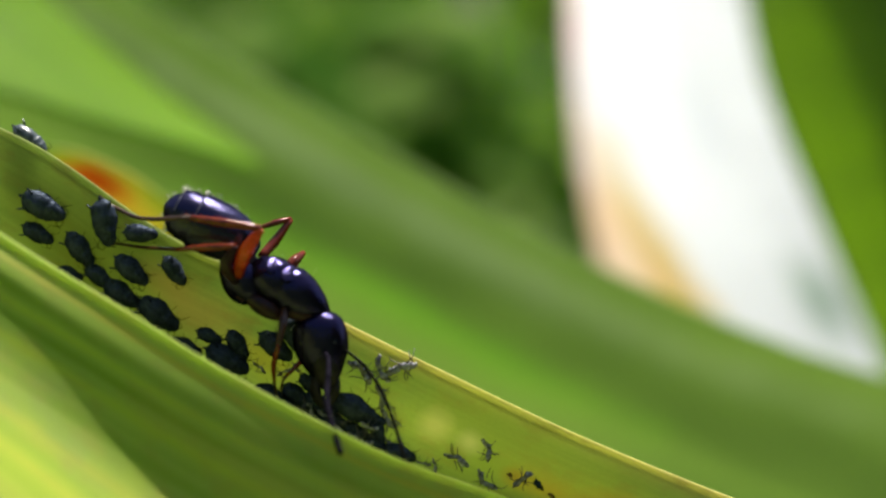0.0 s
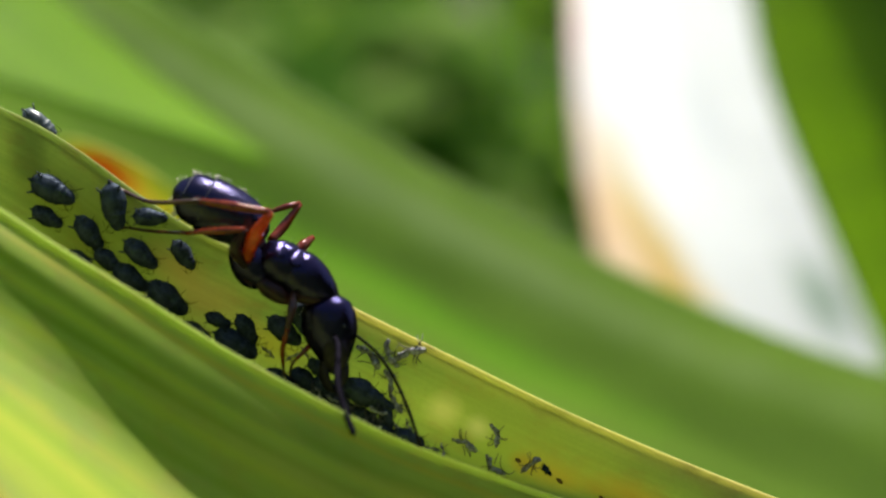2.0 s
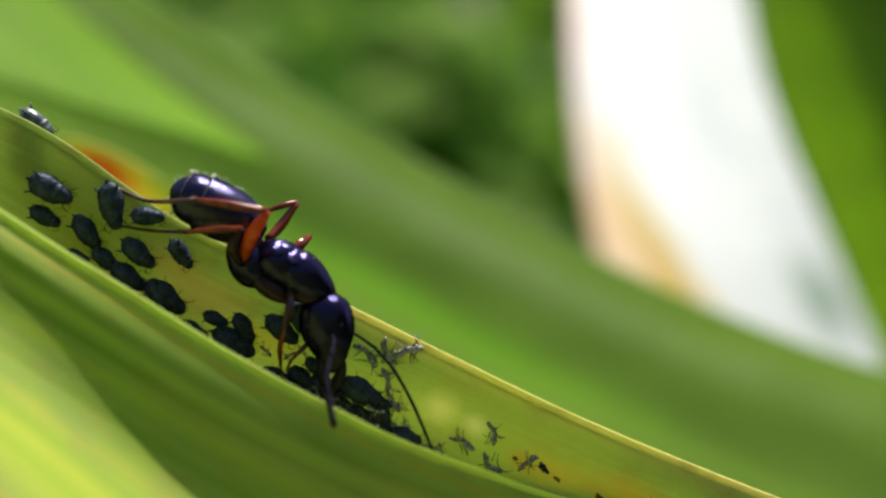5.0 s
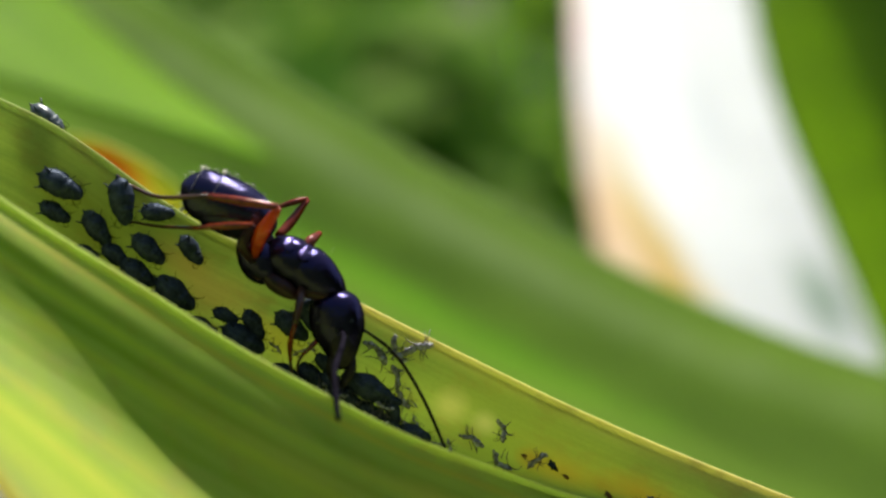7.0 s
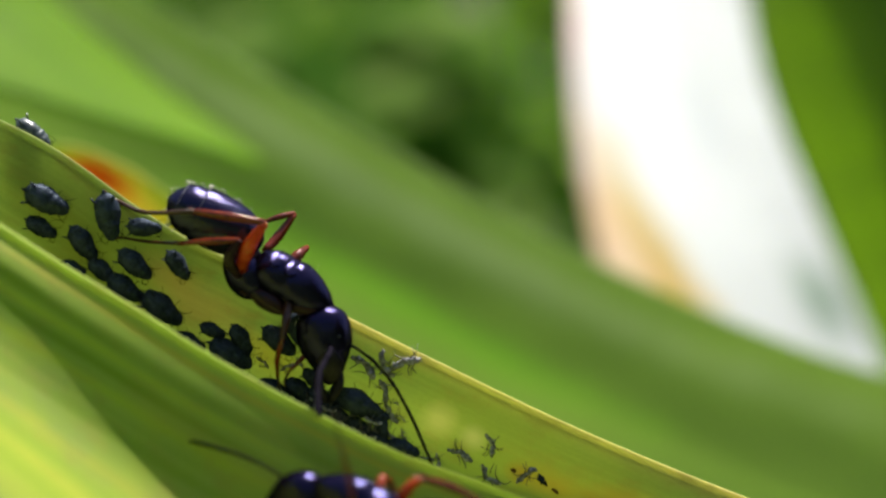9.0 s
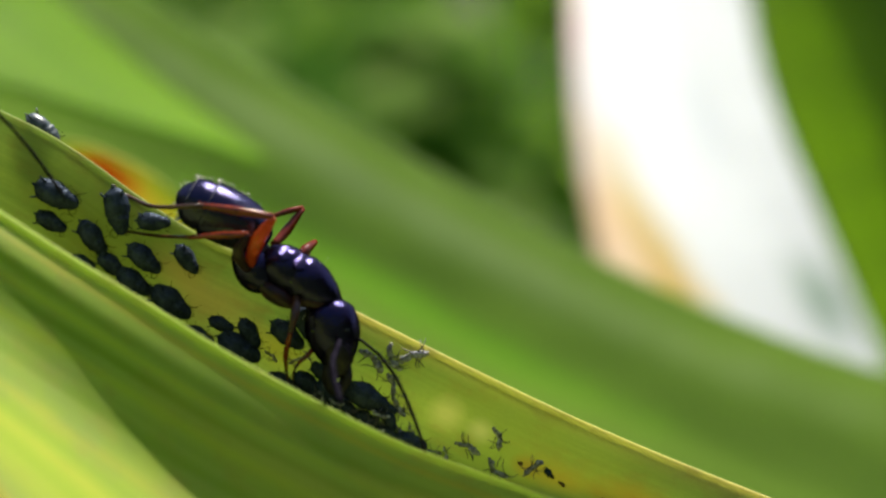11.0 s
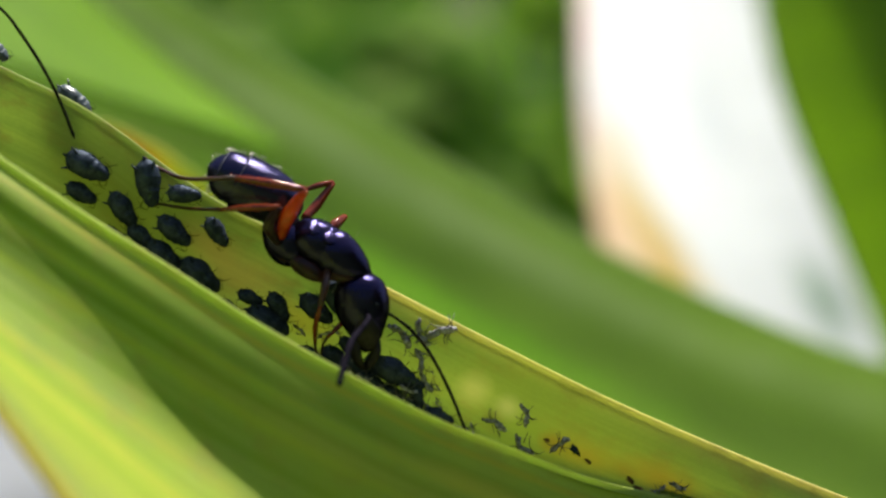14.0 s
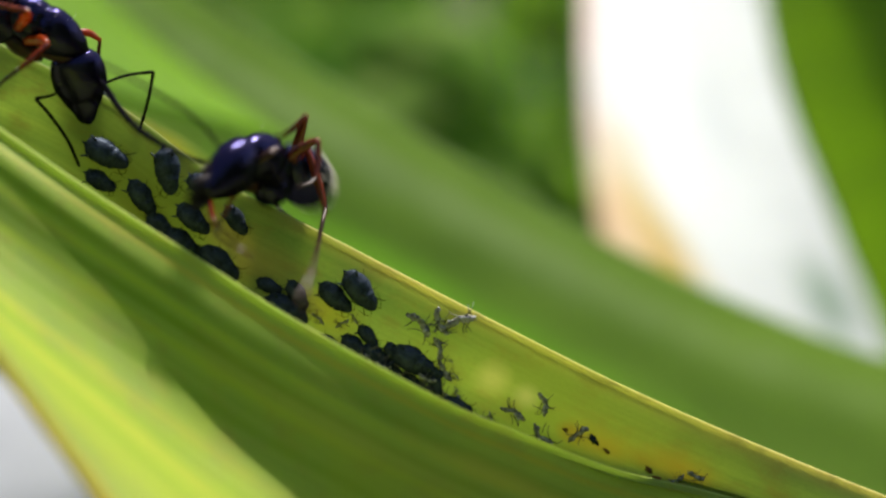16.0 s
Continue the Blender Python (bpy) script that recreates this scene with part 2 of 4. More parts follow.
PALE = leaf_material("pale_leaf", (0.73, 0.74, 0.74), (0.85, 0.86, 0.86), (1.06, 1.06, 1.06), 0.72, 0.25,
                     far_margin=(0.8, (0.80, 0.70, 0.68), (0.92, 0.80, 0.78)), gloss=0.6,
                     # last blot is a shadow painted in grey-green on the leaf's lower right
                     blots=((23.6, 8.0, 7.5, 2.0, (0.80, 0.65, 0.47), 0.8), (24.0, 6.9, 7.0, 0.75, (0.66, 0.52, 0.14), 0.85), (18.8, 3.2, 3.0, 0.8, (0.60, 0.63, 0.66), 0.35), (26.8, 3.0, 2.6, 0.8, (0.30, 0.42, 0.30), 0.8)))
SHEATH = leaf_material("sheath", (0.10, 0.20, 0.02), (0.20, 0.30, 0.05), (1.6, 1.8, 1.0), 0.2, 0.3)
BLACK = chitin_material("black_chitin", (0.001, 0.0006, 0.0015), (0.005, 0.0025, 0.006), (0.025, 0.023, 0.052), 0.21, 0.00006)
DOWNY = chitin_material("downy_chitin", (0.001, 0.0008, 0.002), (0.005, 0.003, 0.008), (0.034, 0.033, 0.062), 0.23, 0.00008, (0.010, 0.010, 0.016))
MAROON = shell_material("maroon_chitin", (0.008, 0.002, 0.002), (0.035, 0.007, 0.005), 0.32, 5000, spec=0.3)
RED = chitin_material("red_leg", (0.06, 0.008, 0.003), (0.18, 0.026, 0.005), (0.050, 0.042, 0.040), 0.18, 0.00003)
TAWNY = shell_material("tawny_foot", (0.03, 0.010, 0.004), (0.085, 0.028, 0.009), 0.4, 4000, 0.15)
FEELER = chitin_material("dark_feeler", (0.005, 0.005, 0.004), (0.015, 0.014, 0.010), (0.002, 0.002, 0.002), 0.4, 0.00002)
SCAPE = chitin_material("grey_feeler", (0.006, 0.005, 0.008), (0.016, 0.014, 0.021), (0.0, 0.0, 0.0), 0.4, 0.00002)
APHID = chitin_material("black_aphid", (0.010, 0.014, 0.020), (0.048, 0.060, 0.080), (0.011, 0.013, 0.017), 0.42, 0.00009)
WAX = shell_material("waxy_aphid", (0.006, 0.010, 0.010), (0.09, 0.115, 0.12), 0.4, 3800, spec=0.4, coat=0.3, bump_depth=0.00006)
SKIN = shell_material("shed_skin", (0.07, 0.06, 0.05), (0.78, 0.76, 0.80), 0.5, 7000, 0.3)
DUSK = shell_material("dull_skin", (0.025, 0.025, 0.028), (0.20, 0.19, 0.20), 0.6, 7000, 0.15)
HUSK_LEG = shell_material("husk_leg", (0.03, 0.028, 0.028), (0.16, 0.15, 0.15), 0.5, 9000, 0.2)
RUST = shell_material("brown_speck", (0.16, 0.07, 0.015), (0.34, 0.17, 0.05), 0.7, 6000, 0.3)
BAND = shell_material("pale_band", (0.012, 0.010, 0.012), (0.26, 0.24, 0.24), 0.4, 9000)
EYE = shell_material("dark_eye", (0.004, 0.004, 0.005), (0.010, 0.009, 0.010), 0.2, 8000, coat=0.5)
FACEPLATE = chitin_material("dull_face", (0.006, 0.005, 0.005), (0.026, 0.021, 0.018), (0.012, 0.011, 0.011), 0.4, 0.00004)
ORANGE = shell_material("orange_leg", (0.32, 0.036, 0.003), (0.64, 0.105, 0.008), 0.26, 3000, 0.45, 0.4)
STONE = shell_material("pale_stone", (0.17, 0.175, 0.185), (0.34, 0.35, 0.37), 0.85, 60.0, spec=0.2, bump_depth=0.002)
STONE_AT = Vector((-0.255, 0.655, 0.012))
HAIR = shell_material("pale_hair", (0.70, 0.66, 0.56), (0.85, 0.80, 0.70), 0.35, 3000, 0.3)


# ---- building helpers ----
def part(name, bm, mat, parent=None, label="", pivot=None):
    """Links bm as one mesh object, under a thing or a part; its points are given in the thing's space and moved to the pivot."""
    me = bpy.data.meshes.new(name)
    if pivot is not None:
        bmesh.ops.translate(bm, verts=bm.verts, vec=-Vector(pivot))
    bm.to_mesh(me)
    bm.free()
    for p in me.polygons:
        p.use_smooth = True
    me.materials.append(mat)
    ob = new(name, me)
    if parent is not None:
        ob.parent = parent
    if pivot is not None:
        ob.location = pivot
    if label:
        tagged(ob, label)
    return ob


def tube(bm, points, radii, sides=8, steps=4, squash=1.0):
    """A smooth tapering rod through points."""
    line = spline(points, steps)
    rr = []
    for i in range(len(radii) - 1):
        rr += [radii[i] + (radii[i + 1] - radii[i]) * j / steps for j in range(steps)]
    rr.append(radii[-1])
    rings, up = [], None
    for i, p in enumerate(line):
        way = (line[min(i + 1, len(line) - 1)] - line[max(i - 1, 0)]).normalized()
        if up is None:
            up = way.orthogonal().normalized()
        up = (up - way * up.dot(way)).normalized()
        side = way.cross(up)
        rings.append([bm.verts.new(p + rr[i] * (up * math.cos(a) + side * math.sin(a) * squash)) for a in (2 * math.pi * j / sides for j in range(sides))])
    for r, q in zip(rings, rings[1:]):
        for j in range(sides):
            bm.faces.new((r[j], r[(j + 1) % sides], q[(j + 1) % sides], q[j]))
    bm.faces.new(rings[0][::-1])
    bm.faces.new(rings[-1])
    return bm


def lathe(bm, start, end, profile, flat=1.0, face=(0, 0, 1), sides=20, steps=4):
    """A rounded body from start to end: profile of (share of length, radius, sideways shift); flat: its thickness along face."""
    start, end = Vector(start), Vector(end)
    way = end - start
    axis = way.normalized()
    f = Vector(face)
    f = (f - axis * f.dot(axis)).normalized()
    side = axis.cross(f)
    prof = spline([(p[0], p[1], p[2] if len(p) > 2 else 0) for p in profile], steps)
    rings = []
    for q in prof:
        c, r = start + way * q.x + side * q.z, max(q.y, 1e-6)
        rings.append([bm.verts.new(c + r * (side * math.cos(a) + f * math.sin(a) * flat)) for a in (2 * math.pi * j / sides for j in range(sides))])
    for r, q in zip(rings, rings[1:]):
        for j in range(sides):
            bm.faces.new((r[j], r[(j + 1) % sides], q[(j + 1) % sides], q[j]))
    bm.faces.new(rings[0][::-1])
    bm.faces.new(rings[-1])
    return bm


def blade(name, place, along, across, thick, mat, parent, label=""):
    """A leaf blade: place(s, t) gives a point of its upper face and its across-distance in millimetres; two faces and a rim, thick metres apart."""
    rows = [[place(s, t) for t in across] for s in along]
    nu, nv = len(along), len(across)
    pts = np.array([[tuple(p[0]) for p in row] for row in rows])
    du = np.gradient(pts, axis=0)
    dv = np.gradient(pts, axis=1)
    nrm = np.cross(du, dv)
    nrm /= np.linalg.norm(nrm, axis=2)[..., None] + 1e-12
    low = pts + nrm * thick
    verts = np.concatenate([pts.reshape(-1, 3), low.reshape(-1, 3)])
    n = nu * nv
    faces = []
    for i in range(nu - 1):
        for j in range(nv - 1):
            a, b, c, d = i * nv + j, i * nv + j + 1, (i + 1) * nv + j + 1, (i + 1) * nv + j
            faces += [(a, d, c, b), (n + a, n + b, n + c, n + d)]
    rim = [i * nv for i in range(nu)] + [(nu - 1) * nv + j for j in range(1, nv)] + [i * nv + nv - 1 for i in range(nu - 2, -1, -1)] + [j for j in range(nv - 2, 0, -1)]
    for a, b in zip(rim, rim[1:] + rim[:1]):
        faces.append((a, n + a, n + b, b))
    me = bpy.data.meshes.new(name)
    me.from_pydata(verts.tolist(), [], faces)
    uvs = [(rows[i][j][1], rows[i][j][2]) for i in range(nu) for j in range(nv)]
    layer = me.uv_layers.new(name="blade")
    for loop in me.loops:
        layer.data[loop.index].uv = uvs[loop.vertex_index % n]
    rim_layer = me.uv_layers.new(name="rim")
    for loop in me.loops:
        v = loop.vertex_index % n
        rim_layer.data[loop.index].uv = (uvs[v // nv * nv + nv - 1][1] - uvs[v][1], 0)
    for p in me.polygons:
        p.use_smooth = True
    me.materials.append(mat)
    ob = new(name, me)
    ob.parent = parent
    ob.location = -parent.location
    if label:
        tagged(ob, label)
    return ob, verts, faces


def lin(a, b, n):
    return [a + (b - a) * i / (n - 1) for i in range(n)]


# ---- ground ----
def ground_material():
    m, nodes, links = material("soil")
    tc = nodes.new("ShaderNodeTexCoord")
    broad = noise_tex(nodes, links, tc.outputs["Object"], 7.0, 4, 0.6)
    fine = noise_tex(nodes, links, tc.outputs["Object"], 90.0, 5, 0.65)
    v = maths(nodes, links, "MULTIPLY_ADD", fine, 0.45, maths(nodes, links, "MULTIPLY", broad, 0.55))
    colour = ramp(nodes, links, v, ((0.36, (0.030, 0.048, 0.018)), (0.48, (0.075, 0.090, 0.050)), (0.58, (0.19, 0.175, 0.18)), (0.70, (0.36, 0.33, 0.36))))
    bs = nodes.new("ShaderNodeBsdfDiffuse")
    links.new(colour, bs.inputs["Color"])
    bs.inputs["Roughness"].default_value = 0.6
    bump = nodes.new("ShaderNodeBump")
    bump.inputs["Strength"].default_value, bump.inputs["Distance"].default_value = 0.8, 0.006
    links.new(fine, bump.inputs["Height"])
    links.new(bump.outputs[0], bs.inputs["Normal"])
    links.new(bs.outputs[0], nodes["Material Output"].inputs[0])
    return m


def build_ground():
    bm = bmesh.new()
    edges = [-400, -60, -12] + lin(-3, 3, 49) + [12, 60, 400]
    grid = [[bm.verts.new((x, y, 0.012 * noise.noise((x * 3, y * 3, 0)) + 0.004 * noise.noise((x * 14, y * 14, 3)) - 0.01)) for y in edges] for x in edges]
    for i in range(len(edges) - 1):
        for j in range(len(edges) - 1):
            bm.faces.new((grid[i][j], grid[i + 1][j], grid[i + 1][j + 1], grid[i][j + 1]))
    tagged(part("ground", bm, ground_material()), "grey-brown mossy garden soil with pale stones, sunlit", "ground", kind="structure")


def build_backdrop():
    """Unseen hedge added behind the onlooker and to both sides, to cut sky light and reflections."""
    m, nodes, links = material("hedge")
    tc = nodes.new("ShaderNodeTexCoord")
    fine = noise_tex(nodes, links, tc.outputs["Object"], 30.0, 5, 0.65)
    broad = noise_tex(nodes, links, tc.outputs["Object"], 3.0, 3, 0.6)
    v = maths(nodes, links, "MULTIPLY_ADD", fine, 0.6, maths(nodes, links, "MULTIPLY", broad, 0.4))
    bs = nodes.new("ShaderNodeBsdfPrincipled")
    links.new(ramp(nodes, links, v, ((0.35, (0.015, 0.035, 0.010)), (0.65, (0.06, 0.11, 0.025)))), bs.inputs["Base Color"])
    bs.inputs["Roughness"].default_value = 0.8
    links.new(bs.outputs[0], nodes["Material Output"].inputs[0])
    bm = bmesh.new()
    rows = []
    for i in range(61):
        a = math.pi * (1.0 + i / 60)
        col = []
        for k, (rr, z) in enumerate(((1.5, -0.05), (1.42, 0.55), (1.5, 1.05), (1.42, 1.5), (1.65, 1.85), (2.1, 1.8), (2.2, -0.05))):
            w = rr + 0.12 * noise.noise((i * 0.35, k * 0.8, 1.0))
            col.append(bm.verts.new((w * math.cos(a), w * math.sin(a) + 0.1, z + (0.08 * noise.noise((i * 0.5, 7, k)) if z > 1.7 else 0))))
        rows.append(col)
    for p, q in zip(rows, rows[1:]):
        for k in range(6):
            bm.faces.new((p[k], q[k], q[k + 1], p[k + 1]))
    tagged(part("backdrop", bm, m), "unseen dark green hedge added to cut sky light", "hedge", kind="structure")


def build_grass():
    rng = np.random.default_rng(4)
    verts, faces = [], []
    for k in range(5200):
        x, y = (rng.uniform(-0.75, 0.85), rng.uniform(0.30, 2.6)) if k < 900 else (rng.normal(0.05, 1.3), rng.normal(1.5, 1.3))
        if k >= 900 and (-0.6 < x < 0.7 and -0.3 < y < 2.3 or y < 0.0 and abs(x) < 1.4 or noise.noise((x * 1.3, y * 1.3, 4)) < -0.12):
            continue
        if x < -0.02 - 0.25 * (y - 0.5) and y < 0.85 or 0.025 < x < 0.12 and 1.02 < y < 1.45 and k % 2:
            continue
        for _ in range(rng.integers(5, 12)):
            a, lean = rng.uniform(0, 2 * math.pi), rng.uniform(0.02, 0.11)
            h, w = rng.uniform(0.05, 0.17), rng.uniform(0.003, 0.008)
            bx, by = x + rng.normal(0, 0.02), y + rng.normal(0, 0.02)
            sx, sy = -math.sin(a) * w, math.cos(a) * w
            base = len(verts)
            for t in (0.0, 0.4, 0.75, 1.0):
                cx, cy, cz = bx + math.cos(a) * lean * t * t, by + math.sin(a) * lean * t * t, -0.015 + h * (t - 0.25 * t * t)
                ww = 1 - t ** 1.6
                verts += [(cx - sx * ww, cy - sy * ww, cz), (cx, cy, cz - w * 0.4 * ww), (cx + sx * ww, cy + sy * ww, cz)]
            for i in range(3):
                for j in range(2):
                    q = base + i * 3 + j
                    faces.append((q, q + 1, q + 4, q + 3))
    # low weeds with small round leaves among the blades
    for k in range(8090):
        x, y = (rng.uniform(-0.75, 0.7), rng.uniform(0.72, 2.6)) if k % 3 else (rng.uniform(-0.26, 0.2), rng.uniform(0.85, 1.5))
        thick = 0.5 + 1.3 * noise.noise((x * 9, y * 5, 8)) + (0.45 if x < 0.0 else -0.35)
        if k >= 8000:
            # a fresh clump in the open
            x, y = rng.normal(0, 0.017), 0.95 + rng.normal(0, 0.02)
        elif rng.uniform() > thick or 0.025 < x < 0.12 and 1.02 < y < 1.45 or (x < -0.02 - 0.25 * (y - 0.5) and y < 0.85):
            continue
        z, size, turn, tilt = rng.uniform(0.01, 0.10), rng.uniform(0.004, 0.011) * (1.7 if k >= 8000 else 2.2 if k % 9 == 0 else 1.0), rng.uniform(0, 2 * math.pi), rng.uniform(-0.7, 0.7)
        base = len(verts)
        verts.append((x, y, z + size * 0.15))
        for k in range(6):
            a = turn + k * math.pi / 3
            verts.append((x + size * math.cos(a), y + size * math.sin(a), z + size * tilt * math.cos(a - turn)))
        faces += [(base, base + 1 + k, base + 1 + (k + 1) % 6) for k in range(6)]
    me = bpy.data.meshes.new("grass")
    me.from_pydata(verts, [], faces)
    m, nodes, links = material("grass")
    geo = nodes.new("ShaderNodeNewGeometry")
    colour = ramp(nodes, links, geo.outputs["Random Per Island"], ((0.0, (0.028, 0.080, 0.010)), (0.6, (0.090, 0.180, 0.028)), (1.0, (0.22, 0.30, 0.085))))
    bs = nodes.new("ShaderNodeBsdfDiffuse")
    links.new(colour, bs.inputs[0])
    tr = nodes.new("ShaderNodeBsdfTranslucent")
    links.new(mixed(nodes, links, 1.0, colour, (2.4, 2.5, 1.0), "MULTIPLY"), tr.inputs[0])
    mix = nodes.new("ShaderNodeMixShader")
    mix.inputs[0].default_value = 0.45
    links.new(bs.outputs[0], mix.inputs[1])
    links.new(tr.outputs[0], mix.inputs[2])
    links.new(mix.outputs[0], nodes["Material Output"].inputs[0])
    me.materials.append(m)
    tagged(new("grass", me), "tufts of fresh green grass on the soil", "grass", kind="stuff")


def build_stone():
    """A flat worn stone lying in the soil below the leaf."""
    bm = bmesh.new()
    bmesh.ops.create_icosphere(bm, subdivisions=4, radius=1.0)
    for v in bm.verts:
        lump = 1 + 0.16 * noise.noise(v.co * 1.6) + 0.05 * noise.noise(v.co * 6)
        v.co = Vector((v.co.x * 0.15, v.co.y * 0.11, max(v.co.z, -0.6) * 0.032)) * lump + STONE_AT
    stone = part("stone", bm, STONE)
    tagged(stone, "pale grey flat stone lying on mossy soil", "stone")


# ---- the leaves ----
PLANT_BASE = Vector((0.09, 0.11, 0.0))
AX, AY = 0.883, 0.469     # the main leaf's run on the fine grid


def through_knots(knots, x):
    """A smooth value at x on a line through knots (place, value)."""
    i = max(0, min(len(knots) - 2, sum(1 for k in knots if k[0] <= x) - 1))
    (x0, y0), (x1, y1) = knots[i], knots[i + 1]
    before, after = knots[max(i - 1, 0)], knots[min(i + 2, len(knots) - 1)]
    m0, m1 = (y1 - before[1]) / (x1 - before[0]), (after[1] - y0) / (after[0] - x0)
    h = x1 - x0
    t = (x - x0) / h
    return (2 * t ** 3 - 3 * t * t + 1) * y0 + (t ** 3 - 2 * t * t + t) * h * m0 + (3 * t * t - 2 * t ** 3) * y1 + (t ** 3 - t * t) * h * m1


CREST = ((-0.9, 10), (-0.6, -10), (-0.42, -21), (-0.28, -28), (-0.18, -20), (-0.08, -6), (0.03, 2), (0.15, -3), (0.34, -9), (0.56, -17), (0.8, -29), (1.06, -55), (1.35, -94), (2.0, -204))
FOLD = ((-0.9, 50), (-0.6, 95), (-0.4, 120), (-0.2, 138), (0.0, 149), (0.2, 161), (0.4, 161), (0.55, 154), (0.7, 132), (0.85, 108), (1.0, 66), (1.35, -10), (2.0, -130))


def crest_at(s):
    return through_knots(CREST, s)


def fold_at(s):
    return through_knots(FOLD, s) + 2


def shade_line(s):
    """Across-place of the line below which the sun falls on the front of the leaf."""
    return max(340 + 235 * s, fold_at(s) + 110)


def main_section(s):
    """Cross-section of the folded leaf at s (thousands of grid steps along it): (across on the grid, millimetres beyond the plane)."""
    c, r = crest_at(s), fold_at(s)
    g = 1 - smooth(0.4, 1.0, s)
    w = r - c
    lip = -0.5 - 5.1 * g
    u = smooth(0.15, 0.9, s)
    back = 0.5 * smooth(0.45, 1.3, s)
    e = shade_line(s)
    f = max(e + 190, min(615 + 462 * s, 840))
    return [(c + 3, -0.25 + back), (c, -0.46 + back), (c + 18, -0.48 + 0.93 * back), (c + 0.5 * w, -0.30 + 0.45 * back), (c + 0.9 * w, 0.1),
            (c + (1.0 + 0.2 * g) * w, 0.15 - 0.3 * (1 - g)), (r + 16 * g + 2, -3.4 * g - 0.1), (r, lip), (r + 20, lip - 0.12 - 0.1 * g),
            (r + 0.5 * (e - 40 - r), lip - 0.46 - 0.18 * g - 0.2 * u), (e - 40, lip - 0.70 - 0.2 * g - 0.5 * u), (e + 50, lip - 1.55 - 0.25 * g - 0.5 * u), (e + 140, lip - 4.6 - 0.3 * u), (f, -19.0)]


SUB = 4
SECTIONS = {}
RIM_AT = 9.6              # the folded rim's place on the blade's own map, in millimetres from the crest


def main_place(s, t):
    if s not in SECTIONS:
        ln = spline([(n, z, 0) for n, z in main_section(s)], SUB)
        run, total = [0.0], 0.0
        for p, q in zip(ln, ln[1:]):
            total += math.hypot((q.x - p.x) * GRID * 1e3, q.y - p.y)
            run.append(total)
        zero, rim = run[SUB], run[7 * SUB]
        SECTIONS[s] = [(p.x, p.y, d - zero if i < 7 * SUB else d - rim + RIM_AT) for i, (p, d) in enumerate(zip(ln, run))]
    n, z, d = SECTIONS[s][t]
    wave = (0.12 if t < 7 * SUB else 0.03) * noise.noise((s * 5, n * 0.006, 2.0))
    a, b = 300 + AX * 1000 * s - AY * n, 405 + AY * 1000 * s + AX * n
    return V(a, b, z + wave), s * 1000 * GRID * 1e3, d


def stem(name, top, base, parent, wide=0.008):
    """The sheathing stalk that carries a leaf, from the soil up."""
    bm = bmesh.new()
    top, base = Vector(top), Vector(base)
    mid = base.lerp(top, 0.55)
    mid.x, mid.y = base.x + (top.x - base.x) * 0.3, base.y + (top.y - base.y) * 0.3
    tube(bm, (base - Vector((0, 0, 0.02)), mid, top), (wide * 1.1, wide * 0.8, wide * 0.35), 10, 10, 0.6)
    ob = part(name, bm, SHEATH, parent)
    ob.location = -parent.location
    return ob


def build_plant():
    plant = tagged(new("garden_plant"), "clump of broad arching green leaves with yellow rims, one pale white", "plant")
    plant.location = PLANT_BASE
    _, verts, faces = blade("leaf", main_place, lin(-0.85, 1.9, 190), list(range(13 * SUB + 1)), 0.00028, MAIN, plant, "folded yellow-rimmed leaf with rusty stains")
    return plant, verts, faces


def strip(rows, across, bend):
    """place() of a plain blade: rows of (grid a, grid b, depth) along its middle, half-widths on the grid, and bend, the cup in millimetres."""
    line = spline([(a, b, z) for a, b, z, _ in rows], 12)
    half = spline([(w, 0, 0) for *_, w in rows], 12)

    def place(i, t):
        p, q = line[max(i - 1, 0)], line[min(i + 1, len(line) - 1)]
        d = Vector((q.x - p.x, q.y - p.y)).normalized()
        c, w = line[i], half[i].x
        n = Vector((-d.y, d.x)) * w * t
        x = sum(((line[j + 1] - line[j]).xy.length for j in range(i)), 0.0) * GRID * 1e3
        return V(c.x + n.x, c.y + n.y, c.z + bend(t, i / (len(line) - 1)) + 0.6 * noise.noise((i * 0.15, t * 2, c.z))), x, (1 + t) * w * GRID * 1e3

    return place, list(range(len(line))), across


